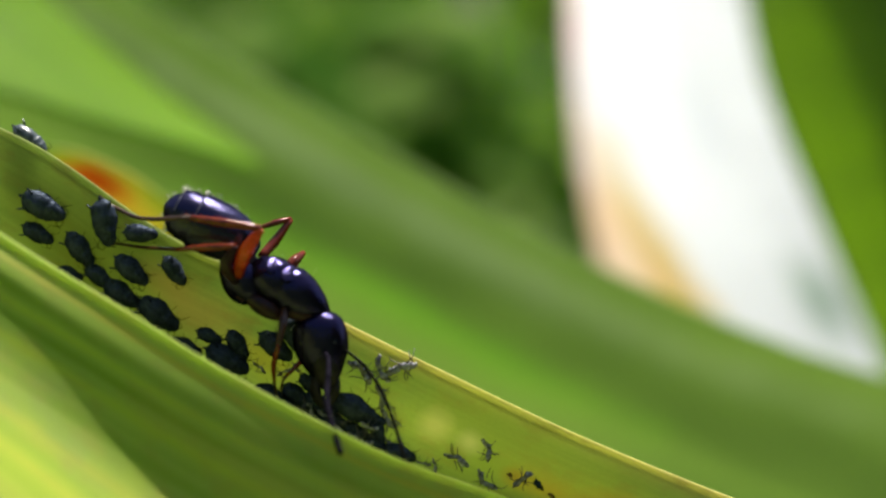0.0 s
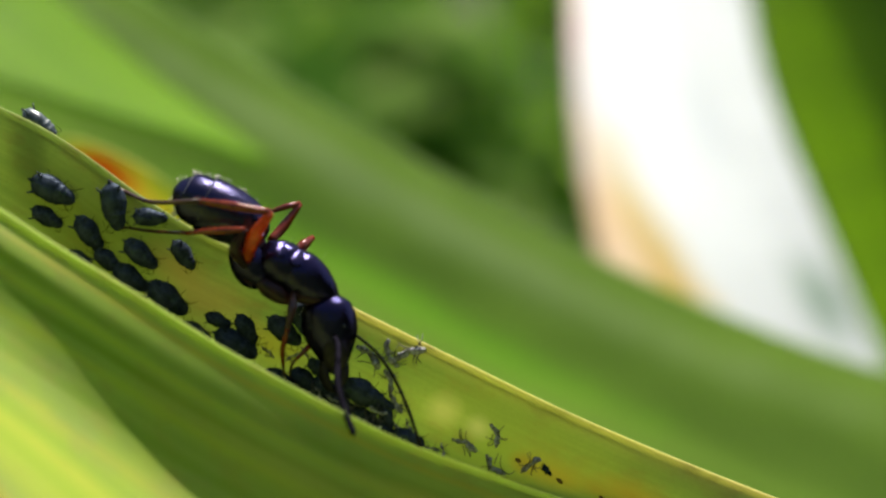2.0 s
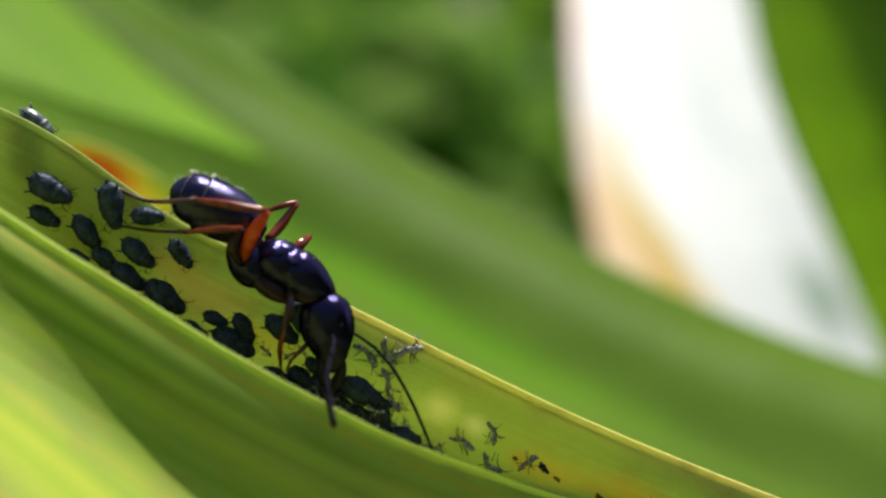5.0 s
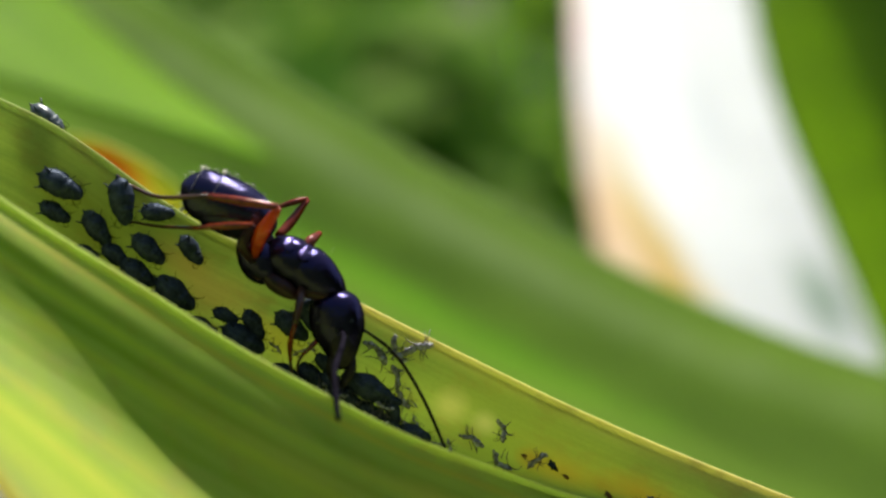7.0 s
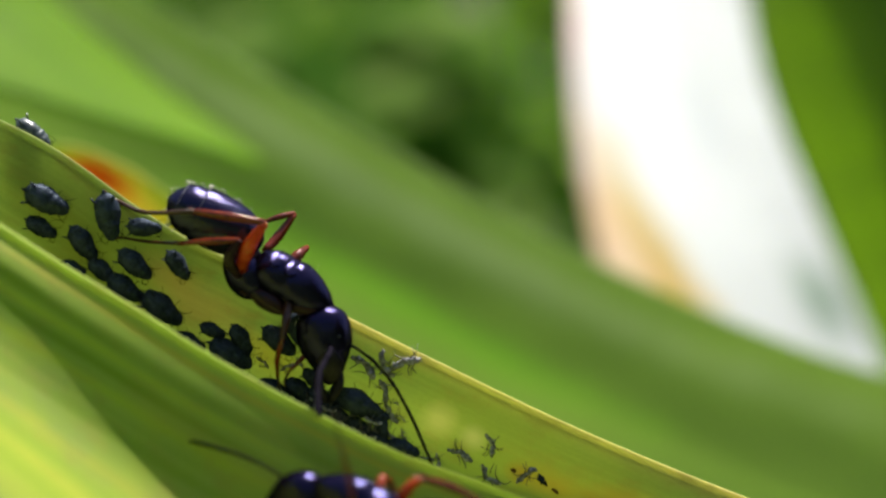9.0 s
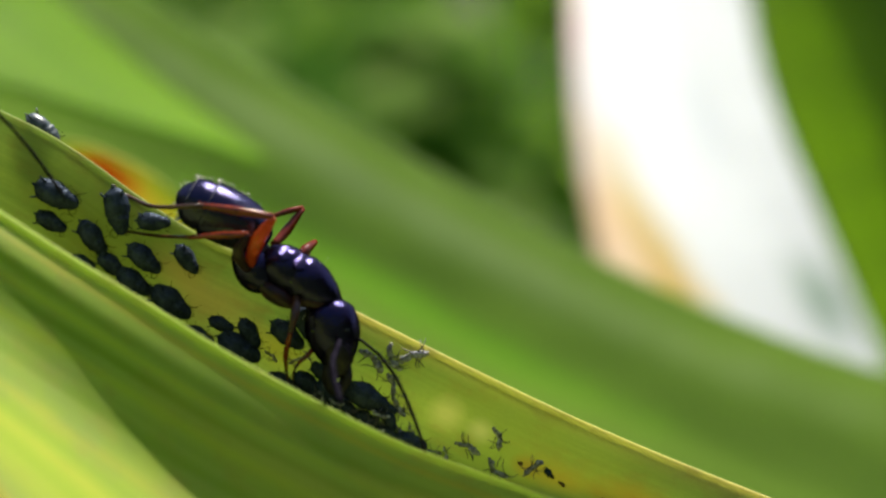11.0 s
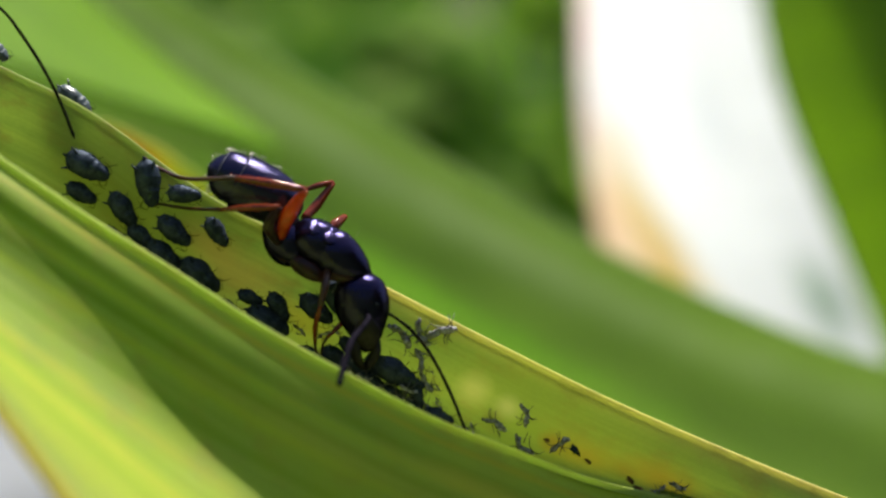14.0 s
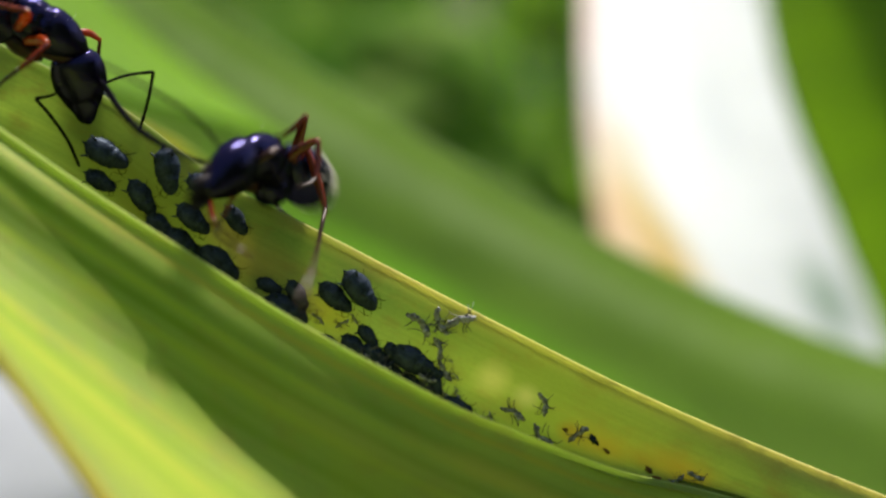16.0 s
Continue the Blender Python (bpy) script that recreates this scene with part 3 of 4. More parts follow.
def build_back_leaves(plant):
    wide = lin(-1, 1, 25)
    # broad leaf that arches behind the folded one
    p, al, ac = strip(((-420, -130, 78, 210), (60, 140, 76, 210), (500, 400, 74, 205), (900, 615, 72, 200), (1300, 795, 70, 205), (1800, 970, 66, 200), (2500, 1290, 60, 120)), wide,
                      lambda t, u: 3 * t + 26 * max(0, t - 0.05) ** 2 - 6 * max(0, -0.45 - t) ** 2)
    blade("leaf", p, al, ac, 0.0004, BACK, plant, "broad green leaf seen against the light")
    # rusty rim of a leaf close behind the fold
    p, al, ac = strip(((-250, 150, 30, 14), (-100, 226, 30, 14), (30, 285, 30, 28), (130, 322, 30, 56), (230, 378, 30, 58), (330, 438, 30, 44), (480, 525, 30, 24), (620, 600, 30, 14)), lin(-1, 1, 15), lambda t, u: 2.5 * t)
    blade("leaf", p, al, ac, 0.0003, STAINED, plant, "yellowing leaf rim with a rusty spot")
    # leaf tip above it, added in the shape of the sunlit wedge
    p, al, ac = strip(((-700, -380, 60, 200), (-350, -160, 60, 190), (-110, -8, 60, 138), (58, 86, 60, 88), (250, 184, 60, 44), (370, 240, 60, 20), (460, 288, 60, 4)), wide,
                      lambda t, u: t * t - 10 * t * (1 - 0.6 * u))
    blade("leaf", p, al, ac, 0.0004, BRIGHT, plant, "bright green leaf tip in place of a sunlit wedge")
    # pale leaf
    p, al, ac = strip(((1110, -700, 95, 130), (1132, -350, 115, 145), (1160, -50, 132, 160), (1204, 200, 146, 190), (1282, 420, 159, 225), (1402, 640, 170, 250), (1560, 950, 182, 240), (1750, 1400, 195, 160)), wide,
                      lambda t, u: 2.2 * t + 3 * t * t)
    blade("leaf", p, al, ac, 0.0005, PALE, plant, "bleached white leaf with a tan rim")
    # deep green leaf
    p, al, ac = strip(((1380, -700, 120, 130), (1440, -300, 112, 150), (1520, 40, 108, 190), (1640, 350, 104, 190), (1770, 700, 100, 170), (1900, 1200, 95, 130)), wide,
                      lambda t, u: 8 * t * t + 6 * t)
    blade("leaf", p, al, ac, 0.0004, DEEP, plant, "deep green upright leaf")


def build_stems(plant):
    foot = PLANT_BASE
    for i, (a, bb, z) in enumerate(((1975, 1330, -1), (2470, 1275, 60), (1745, 1390, 193), (1895, 1190, 95))):
        stem("stalk", V(a, bb, z), foot + Vector((0.012 * math.cos(i * 1.6), 0.012 * math.sin(i * 1.6), 0)), plant, 0.007)
    stem("stalk", V(-690, -370, 60), V(-1000, -200, 60) * Vector((1, 1, 0)), plant, 0.007)


build_ground()
build_backdrop()
build_grass()
build_stone()
PLANT, LEAF_V, LEAF_F = build_plant()
build_back_leaves(PLANT)
build_stems(PLANT)

# the face of the folded leaf on which the insects sit
NV = 13 * SUB + 1
FACE = BVHTree.FromPolygons([Vector(v) for v in LEAF_V[:len(LEAF_V) // 2]],
                            [(i * NV + j, (i + 1) * NV + j, (i + 1) * NV + j + 1, i * NV + j + 1) for i in range(len(LEAF_V) // 2 // NV - 1) for j in range(SUB, 6 * SUB)])


def on_leaf(a, b):
    """Where the line of sight through (a, b) meets the leaf's inner face: the place and the way out of the leaf."""
    eye, aim = STAND.translation, V(a, b, 0)
    place, normal, *_ = FACE.ray_cast(eye, (aim - eye).normalized())
    if place is None:
        place, normal, *_ = FACE.find_nearest(aim)
    return place, normal if normal.dot(eye - place) > 0 else -normal


def seated(a, b, angle, lift=0.0, tip=0.0):
    """A pose on the leaf: x runs along the given angle of the grid (degrees, clockwise from the right), z out of the leaf."""
    place, up = on_leaf(a, b)
    way = STAND.to_3x3() @ Vector((math.cos(radians(angle)), -math.sin(radians(angle)), 0))
    way = (way - up * way.dot(up)).normalized()
    m = Matrix((way, up.cross(way), up)).transposed().to_4x4()
    m.translation = place + up * lift
    return m @ pose(0, 0, 0, 0, tip, 0)


# ---- ants ----
MM = 1e-3
HEADING = Vector((65, -110, 0)).normalized()
DORSAL = Vector((110, 65, 0)).normalized()


def A(a, b, h=0.0):
    """A place on an ant: the grid of the leaf's plane round its middle, h millimetres towards the onlooker."""
    return Vector(((a - 470) * GRID, (500 - b) * GRID, h * MM))


def ant_body(ant, chewing=True):
    """Head, middle body, waist and hind body; sizes in grid steps. chewing: with its jaws stretched out."""
    g = GRID

    def r(*rows):
        return [(t, w * g, *(x * g for x in more)) for t, w, *more in rows]

    fore, hind = A(463, 435), A(301, 357)
    bm = lathe(bmesh.new(), fore, hind, r((0, 8), (0.06, 26), (0.18, 40), (0.34, 47.5), (0.50, 50), (0.655, 49.5), (0.675, 45.5), (0.78, 44.5), (0.87, 38.5), (0.89, 33.5), (0.96, 21), (1, 6)), 1.0, sides=32)
    gaster = part("gaster", bm, DOWNY, ant, "glossy black banded hind body", fore)
    for at, wide in ((0.655, 49.4), (0.868, 38.4)):
        middle, upper = fore.lerp(hind, at), Vector((0.47, 0.885, 0))
        bm = lathe(bmesh.new(), middle, fore.lerp(hind, at + 0.012), r((0, wide - 2), (0.3, wide + 0.6), (0.7, wide + 0.6), (1, wide - 2)), 1.0, sides=40, steps=2)
        bmesh.ops.delete(bm, geom=[v for v in bm.verts if (v.co - middle).dot(upper) < -0.1 * wide * g], context="VERTS")
        bmesh.ops.translate(bm, verts=bm.verts, vec=-fore)
        part("band", bm, BAND, gaster, "thin pale band")
    rng = random.Random(5)
    bm = bmesh.new()
    axis = (hind - fore).normalized()
    f = Vector((0, 0, 1))
    side = axis.cross(f)
    for _ in range(620):
        t, turn = rng.choice((0.66, 0.875, rng.uniform(0.2, 0.99), rng.uniform(0.55, 0.99))), rng.uniform(-math.pi, math.pi)
        w = g * np.interp(t, (0.06, 0.18, 0.34, 0.5, 0.655, 0.78, 0.87, 0.96, 1), (26, 40, 47.5, 50, 48, 44.5, 37, 21, 6))
        out = side * math.cos(turn) + f * math.sin(turn)
        root = fore.lerp(hind, t) + out * w * 0.98
        if out.y < -0.15 and t < 0.8 or out.z > 0.35:
            continue
        tip = root + out * g * rng.uniform(5, 11) + axis * g * rng.uniform(2, 9)
        tube(bm, (root, root.lerp(tip, 0.5) + out * g, tip), (0.7 * g, 0.6 * g, 0.3 * g), 4, 1)
    bmesh.ops.translate(bm, verts=bm.verts, vec=-fore)
    tagged(part("hairs", bm, HAIR, gaster, "short pale bristles"), kind="stuff")

    bm = lathe(bmesh.new(), A(462, 452), A(416, 474), r((0, 10), (0.3, 17), (0.7, 19), (1, 8)), 0.8, sides=14)
    part("waist", bm, MAROON, ant, "dark maroon waist")

    # the middle body: hind part, back plates, flanks, shoulder, hips
    bm = lathe(bmesh.new(), A(405, 446), A(462, 524), r((0, 10), (0.2, 26), (0.5, 36), (0.8, 31), (1, 13)), 0.9, sides=22)
    lathe(bm, A(446, 462), A(520, 506), r((0, 11), (0.2, 30), (0.5, 41), (0.8, 39), (0.93, 34), (1, 24)), 0.95, sides=24)
    lathe(bm, A(492, 486), A(582, 549), r((0, 22), (0.1, 36), (0.3, 43), (0.55, 39), (0.8, 27), (1, 11)), 0.92, sides=24)
    for v in bm.verts:
        v.co += v.co.normalized() * 1.2 * g * noise.noise(v.co * 5200)
    toward = Vector((0.22, 0.74, 0.63)).normalized()
    run = Vector((0.80, -0.50, 0)).normalized()
    for x, y, long, wide in ((483, 490, 14, 22), (510, 505, 15, 23)):
        middle = A(x, y) + toward * 40.2 * g
        lathe(bm, middle - run * long * g, middle + run * long * g, r((0, 3), (0.12, wide * 0.6), (0.35, wide * 0.94), (0.65, wide * 0.94), (0.88, wide * 0.6), (1, 3)), 0.17, toward, 24)
    part("thorax", bm, BLACK, ant, "glossy black middle body")
    for x, y, x2, y2, w in ((412, 474, 440, 522, 14), (444, 512, 508, 553, 17), (496, 530, 562, 551, 15)):
        part("hip", lathe(bmesh.new(), A(x, y, 0.3), A(x2, y2, 0.35), r((0, 6), (0.3, w), (0.7, w * 0.9), (1, 5)), 0.8, sides=14, steps=3), MAROON, ant, "dark maroon hip joint")
    part("neck", lathe(bmesh.new(), A(566, 532), A(574, 556), r((0, 10), (0.5, 12), (1, 10)), 0.9, sides=12, steps=3), MAROON, ant)

    base = A(562, 542)
    bm = lathe(bmesh.new(), A(562, 539), A(586, 676), r((0, 8), (0.04, 25), (0.15, 42), (0.34, 48), (0.52, 45.5), (0.68, 36), (0.84, 24), (1, 10)), 0.78, sides=28)
    for v in bm.verts:
        v.co += (v.co - A(572, 600)).normalized() * 0.8 * g * noise.noise(v.co * 6000)
    head = part("head", bm, BLACK, ant, "black wedge-shaped head", base)
    for x, y, h, w in ((594, 592, 0.55, 7), (541, 594, 0.5, 7)):
        bm = lathe(bmesh.new(), A(x, y - w, h) - base, A(x + 2, y + w, h) - base, r((0, 1), (0.25, w * 0.7), (0.5, w), (0.75, w * 0.7), (1, 1)), 0.8, sides=12, steps=2)
        part("eye", bm, EYE, head)
    for sgn in (-1, 1):
        jaw = (A(580 + 15 * sgn, 650, 0.15), A(580 + 17 * sgn, 676, 0.25), A(578 + 8 * sgn, 697, 0.25), A(577 - 1 * sgn, 706, 0.2)) if chewing else (A(582 + 14 * sgn, 648, 0.1), A(583 + 11 * sgn, 664, 0.15), A(584 + 5 * sgn, 675, 0.15), A(584, 680, 0.1))
        bm = tube(bmesh.new(), [q - base for q in jaw], (11 * g, 12 * g, 9 * g, 3 * g) if chewing else (8 * g, 8 * g, 6 * g, 2 * g), 9, 4, 0.6)
        part("mandible", bm, FACEPLATE if chewing else BLACK, head, "dull brownish grey jaw" if chewing else "")
    bm = lathe(bmesh.new(), A(578, 610, 0.66 if chewing else 0.5) - base, A(586, 672, 0.36) - base, r((0, 6), (0.4, 22), (0.8, 17), (1, 6)), 0.35, sides=16, steps=3)
    part("face_plate", bm, FACEPLATE if chewing else BLACK, head, "dull brownish face plate" if chewing else "")
    bm = bmesh.new()
    for x, y, h in ((566, 470, 0.3), (552, 478, 0.3), (536, 462, 0.4), (522, 452, 0.4), (508, 446, 0.3), (590, 560, 0.3), (604, 576, 0.2), (528, 566, 0.3)):
        root = A(x - 8, y + 8, h)
        tube(bm, (root, root + Vector((3, 5, 1)) * g, root + Vector((7, 13, 2)) * g), (0.4 * g, 0.3 * g, 0.12 * g), 4, 1)
    tagged(part("bristles", bm, HAIR, ant, "a few pale bristles"), kind="stuff")
    return head


def ant_leg(ant, name_label, femur, shin, foot, thick=1.0, mats=None):
    """A leg: thigh from the body to the knee, shin, and a jointed foot; each a line of places on the ant."""
    g = GRID * thick
    upper, lower, toe = mats or (RED, RED, TAWNY)
    root = Vector(femur[0])
    leg = part("leg", tube(bmesh.new(), femur, [8 * g] + [10 * g] * (len(femur) - 2) + [5.5 * g], 10, 5), upper, ant, name_label, root)
    part("shin", tube(bmesh.new(), [Vector(q) - root for q in shin], [4.5 * g] + [6 * g] * (len(shin) - 2) + [3.6 * g], 8, 5), lower, leg)
    part("foot", tube(bmesh.new(), [Vector(q) - root for q in foot], [3.4 * g] + [3.0 * g] * (len(foot) - 2) + [2.0 * g], 7, 4), toe, leg, "dark jointed foot")
    end, before = Vector(foot[-1]) - root, Vector(foot[-2]) - root
    way = (end - before).normalized()
    side = way.cross(Vector((0, 0, 1))).normalized()
    for sgn in (-1, 1):
        part("claw", tube(bmesh.new(), (end, end + way * 4 * g + side * 4 * sgn * g, end + way * 9 * g + side * 5 * sgn * g), (1.6 * g, 1.3 * g, 0.5 * g), 5, 2), toe, leg)
    spur = Vector(shin[-1]) - root
    part("spur", tube(bmesh.new(), (spur, spur + (Vector(shin[-1]) - Vector(shin[-2])).normalized() * 9 * g + side * 5 * g), (1.8 * g, 0.6 * g), 5, 2), lower, leg)
    return leg


def feeler(head, root, scape, rest, thick=1.0, mat=None):
    """An elbowed feeler: a stiff first joint from the root, and a beaded whip that turns at the elbow; lines in grid steps."""
    g = GRID * thick
    ob = part("feeler", tube(bmesh.new(), [Vector(q) * GRID for q in scape], [2.6 * g] * (len(scape) - 1) + [3.2 * g], 8, 5), mat or FEELER, head, "dark elbowed feeler")
    elbow = Vector(scape[-1]) * GRID
    line = spline([Vector(q) * GRID - elbow for q in rest], 8)
    bm = tube(bmesh.new(), line, [(2.5 + 0.9 * abs(math.sin(math.pi * 11 * i / (len(line) - 1)))) * g for i in range(len(line) - 1)] + [1.2 * g], 7, 2)
    whip = part("whip", bm, mat or FEELER, ob, "beaded feeler end")
    whip.location = elbow
    ob.location = root
    return ob, whip


def aim(dx, dy, reach, toward=1.0, root=(0, 0, 0)):
    """The pose of a feeler whose tip lies dx, dy grid steps away in the leaf's plane, the rest of its reach pointing to the onlooker or away."""
    flat = math.hypot(dx, dy)
    dz = math.sqrt(max(0.0, reach * reach - flat * flat)) * toward
    return pointing(Vector((dx, -dy, dz)), root)


def pointing(way, root):
    """The pose of a feeler at its root that points a given way in the ant's space."""
    x, z = way.normalized(), Vector((0, 0, 1))
    y = z.cross(x).normalized()
    m = Matrix((x, y, x.cross(y))).transposed().to_4x4()
    m.translation = Vector(root)
    return m


def build_tending_ant():
    ant = tagged(new("ant"), "black ant with red legs tending aphids, head down", "ant", "ants on the leaf")
    ant.matrix_world = ANT_SEAT
    head = ant_body(ant)

    def down(a, b, lift=0.1):
        """The leaf's face under the grid place, in the ant's space."""
        place, up = on_leaf(a, b)
        return ANT_SEAT.inverted() @ (place + up * lift * MM)

    def P(a, b, h=0.0):
        """As A, drawn in towards the line of sight by its height."""
        k = 1 - h / 73.6
        return A(784 + (a - 784) * k, 441 + (b - 441) * k, h)

    hind_leg = ant_leg(ant, "", (P(426, 478, 0.7), P(440, 440, 1.3), P(467, 398, 1.6)), (P(467, 397, 1.6), P(400, 387, 1.7), P(345, 379, 1.6)), (P(345, 379, 1.6), P(262, 381, 0.4), down(215, 362), down(190, 349)), 1.3, (ORANGE, RED, TAWNY))
    ant_leg(ant, "", (P(424, 488, 0.6), P(406, 462, 1.2), P(424, 428, 1.4)), (P(424, 428, 1.4), P(380, 430, 1.5), P(322, 434, 1.0)), (P(322, 434, 1.0), down(262, 429, 0.25), down(212, 422)), 1.05, (MAROON, RED, TAWNY))
    far_leg = ant_leg(ant, "", (P(468, 446, -0.4), P(490, 422, -0.9), P(519, 382, -1.3)), (P(519, 381, -1.3), P(494, 387, -1.0), P(468, 396, -0.9)), (P(468, 396, -0.9), P(430, 410, -1.2), P(398, 432, -1.5), P(380, 452, -2.0)), 0.95)
    ant_leg(ant, "", (P(505, 474, -0.6), P(524, 454, -1.0), P(541, 440, -1.5)), (P(541, 440, -1.5), P(522, 468, -1.8), P(512, 496, -2.0)), (P(512, 496, -2.0), P(516, 515, -2.0), P(524, 532, -1.9)), 0.95)
    ant_leg(ant, "", (P(510, 530, 0.35), P(506, 560, 0.9), P(498, 598, 1.1)), (P(498, 598, 1.1), P(490, 634, 0.6), P(491, 662, 0.0)), (P(491, 662, 0.0), P(494, 680, -0.3), down(500, 694)), 0.8, (TAWNY, RED, TAWNY))
    ant_leg(ant, "", (P(556, 550, -0.4), P(573, 523, -0.8), P(579, 545, -0.9)), (P(572, 585, -0.6), P(536, 628, -0.3), P(512, 652, -0.2)), (P(512, 652, -0.2), P(504, 668, -0.3), down(506, 692)), 0.75, (TAWNY, RED, TAWNY))
    near = feeler(head, A(583, 612, 0.85) - A(562, 542), ((0, 0, 0), (35, 4, 16), (86, 0, 24)), ((86, 0, 24), (132, -6, 25), (182, -4, 17), (238, 4, 0)), 1.7, SCAPE)
    far = feeler(head, A(604, 600, 0.1) - A(562, 542), ((0, 0, 0), (28, 12, 0), (58, 22, 0)), ((58, 22, 0), (110, 26, 0), (180, 18, 0), (262, 0, 0)))
    return ant, head, near[0], far[0], hind_leg, far_leg


def build_walking_ant():
    ant = tagged(new("ant"), "black ant with orange-red legs walking along the leaf", "ant", "ants on the leaf")
    head = ant_body(ant, False)
    g = GRID
    front_leg = ant_leg(ant, "", (A(552, 520, -0.4), A(574, 494, -0.8), A(600, 484, -1.0)), (A(600, 484, -1.0), A(640, 512, -1.1), A(668, 546, -0.9)), (A(668, 546, -0.9), A(688, 568, -0.8), A(706, 588, -0.6)), 0.7, (ORANGE, RED, TAWNY))
    ant_leg(ant, "", (A(535, 540, -0.3), A(556, 572, -0.8), A(578, 606, -1.0)), (A(578, 606, -1.0), A(588, 656, -0.95), A(592, 696, -0.8)), (A(592, 696, -0.8), A(598, 720, -0.7), A(612, 742, -0.6)), 0.7, (MAROON, RED, TAWNY))
    for at, fore, reach in ((-0.05, 0.1, 1.05), (-0.3, -0.95, 1.25)):
        for side in (-1, 1):
            root = A(500, 508) + HEADING * at * 110 * g - DORSAL * 18 * g + Vector((0, 0, side * 0.6 * MM))
            out = Vector((0, 0, side))
            knee = root + HEADING * fore * 40 * g + DORSAL * 38 * g + out * 46 * g
            shin = root + HEADING * fore * 95 * g * reach - DORSAL * 20 * g + out * 74 * g
            toe = root + HEADING * fore * 140 * g * reach - DORSAL * 62 * g + out * 88 * g
            ant_leg(ant, "", (root, root.lerp(knee, 0.5) + DORSAL * 8 * g, knee), (knee, knee.lerp(shin, 0.5) + out * 5 * g, shin), (shin, shin.lerp(toe, 0.5) - DORSAL * 8 * g, toe), 1.0, (ORANGE, RED, TAWNY))
    near = feeler(head, A(546, 606, 0.5) - A(562, 542), ((0, 0, 0), (26, 3, 0), (52, 0, 0)), ((52, 0, 0), (95, 6, 0), (150, 8, 0), (205, 0, 0)))
    far = feeler(head, A(612, 600, 0.2) - A(562, 542), ((0, 0, 0), (45, 5, 0), (90, 0, 0)), ((90, 0, 0), (146, 6, 0), (220, 7, 0), (292, 0, 0)))
    return ant, head, near, far, front_leg


# ---- aphids, shed skins ----
def build_aphid(size, mat, label, category="aphid", group="aphids on the leaf", pale_leg=None):
    """A plant louse, size millimetres long, its head along x, feet on z = 0."""
    s = size * MM
    ap = tagged(new("aphid"), label, category, group)
    z = 0.26 * s
    bm = lathe(bmesh.new(), (-0.5 * s, 0, z * 0.95), (0.5 * s, 0, z * 0.75), [(t, w * s) for t, w in ((0, 0.04), (0.05, 0.13), (0.18, 0.225), (0.38, 0.265), (0.56, 0.25), (0.70, 0.20), (0.75, 0.185), (0.84, 0.165), (0.93, 0.12), (1, 0.03))], 0.82, (0, 0, 1), 18, 4)
    for v in bm.verts:
        rib = 0.006 * math.sin(v.co.x / s * 44) * (1 if v.co.x < 0.2 * s else 0.4)
        v.co += Vector((0, v.co.y, v.co.z - z * 0.9)).normalized() * s * (rib + 0.04 * noise.noise(v.co * (5 / s)) + 0.022 * noise.noise(v.co * (14 / s)))
    part("body", bm, mat, ap)
    for sgn in (-1, 1):
        part("cornicle", tube(bmesh.new(), ((-0.30 * s, 0.17 * sgn * s, z * 1.35), (-0.43 * s, 0.24 * sgn * s, z * 1.7)), (0.03 * s, 0.016 * s), 6, 2), mat, ap)
        part("feeler", tube(bmesh.new(), ((0.46 * s, 0.06 * sgn * s, z * 0.9), (0.53 * s, 0.13 * sgn * s, z * 1.15), (0.40 * s, 0.23 * sgn * s, z * 1.1), (0.24 * s, 0.27 * sgn * s, z * 1.0)), (0.008 * s, 0.006 * s, 0.005 * s, 0.003 * s), 5, 3), FEELER, ap)
        for x, f in ((0.28, 0.30), (0.12, 0.05), (0.0, -0.40)):
            pale = pale_leg is not None and sgn < 0 and f == 0.05
            part("leg", tube(bmesh.new(), ((x * s, 0.13 * sgn * s, z * 0.6), ((x + f * 0.5) * s, 0.24 * sgn * s, z * 0.7), ((x + f * 0.75) * s, 0.29 * sgn * s, 0.0)), [(2.6 if pale else 1) * w * s for w in (0.012, 0.008, 0.004)], 5, 3), pale_leg if pale else FEELER, ap, "pale leg" if pale else "")
    part("tail", tube(bmesh.new(), ((-0.48 * s, 0, z), (-0.56 * s, 0, z * 1.1)), (0.04 * s, 0.015 * s), 6, 2), mat, ap)
    return ap


def build_skin(size, label, seed, mat):
    """A shed, crumpled pale skin with splayed legs."""
    rng = random.Random(seed)
    s = size * MM
    sk = tagged(new("shed_skin"), label, "shed skin", "shed aphid skins on the leaf")
    z = 0.13 * s
    bend = rng.uniform(-0.1, 0.1) * s
    bm = tube(bmesh.new(), ((-0.5 * s, bend, z), (-0.3 * s, 0, z * 1.2), (0.0, -bend, z), (0.28 * s, 0, z * 1.3), (0.5 * s, bend, z)), (0.04 * s, 0.115 * s, 0.075 * s, 0.125 * s, 0.05 * s), 10, 4, 0.8)
    for v in bm.verts:
        v.co += Vector((0, 0.12 * s * noise.noise(v.co * 9000 + Vector((seed, 0, 0))), 0.10 * s * noise.noise(v.co * 9000 + Vector((0, seed, 5)))))
    part("husk", bm, mat, sk)
    for i in range(6):
        x, sgn = rng.uniform(-0.2, 0.4), 1 if i % 2 else -1
        f = rng.uniform(-0.35, 0.35)
        part("leg", tube(bmesh.new(), ((x * s, 0.08 * sgn * s, z), ((x + f) * s, 0.24 * sgn * s, z * rng.uniform(1.2, 2.4)), ((x + f * 1.4) * s, 0.42 * sgn * s, 0.0)), (0.022 * s, 0.017 * s, 0.010 * s), 5, 3), HUSK_LEG, sk)
    return sk


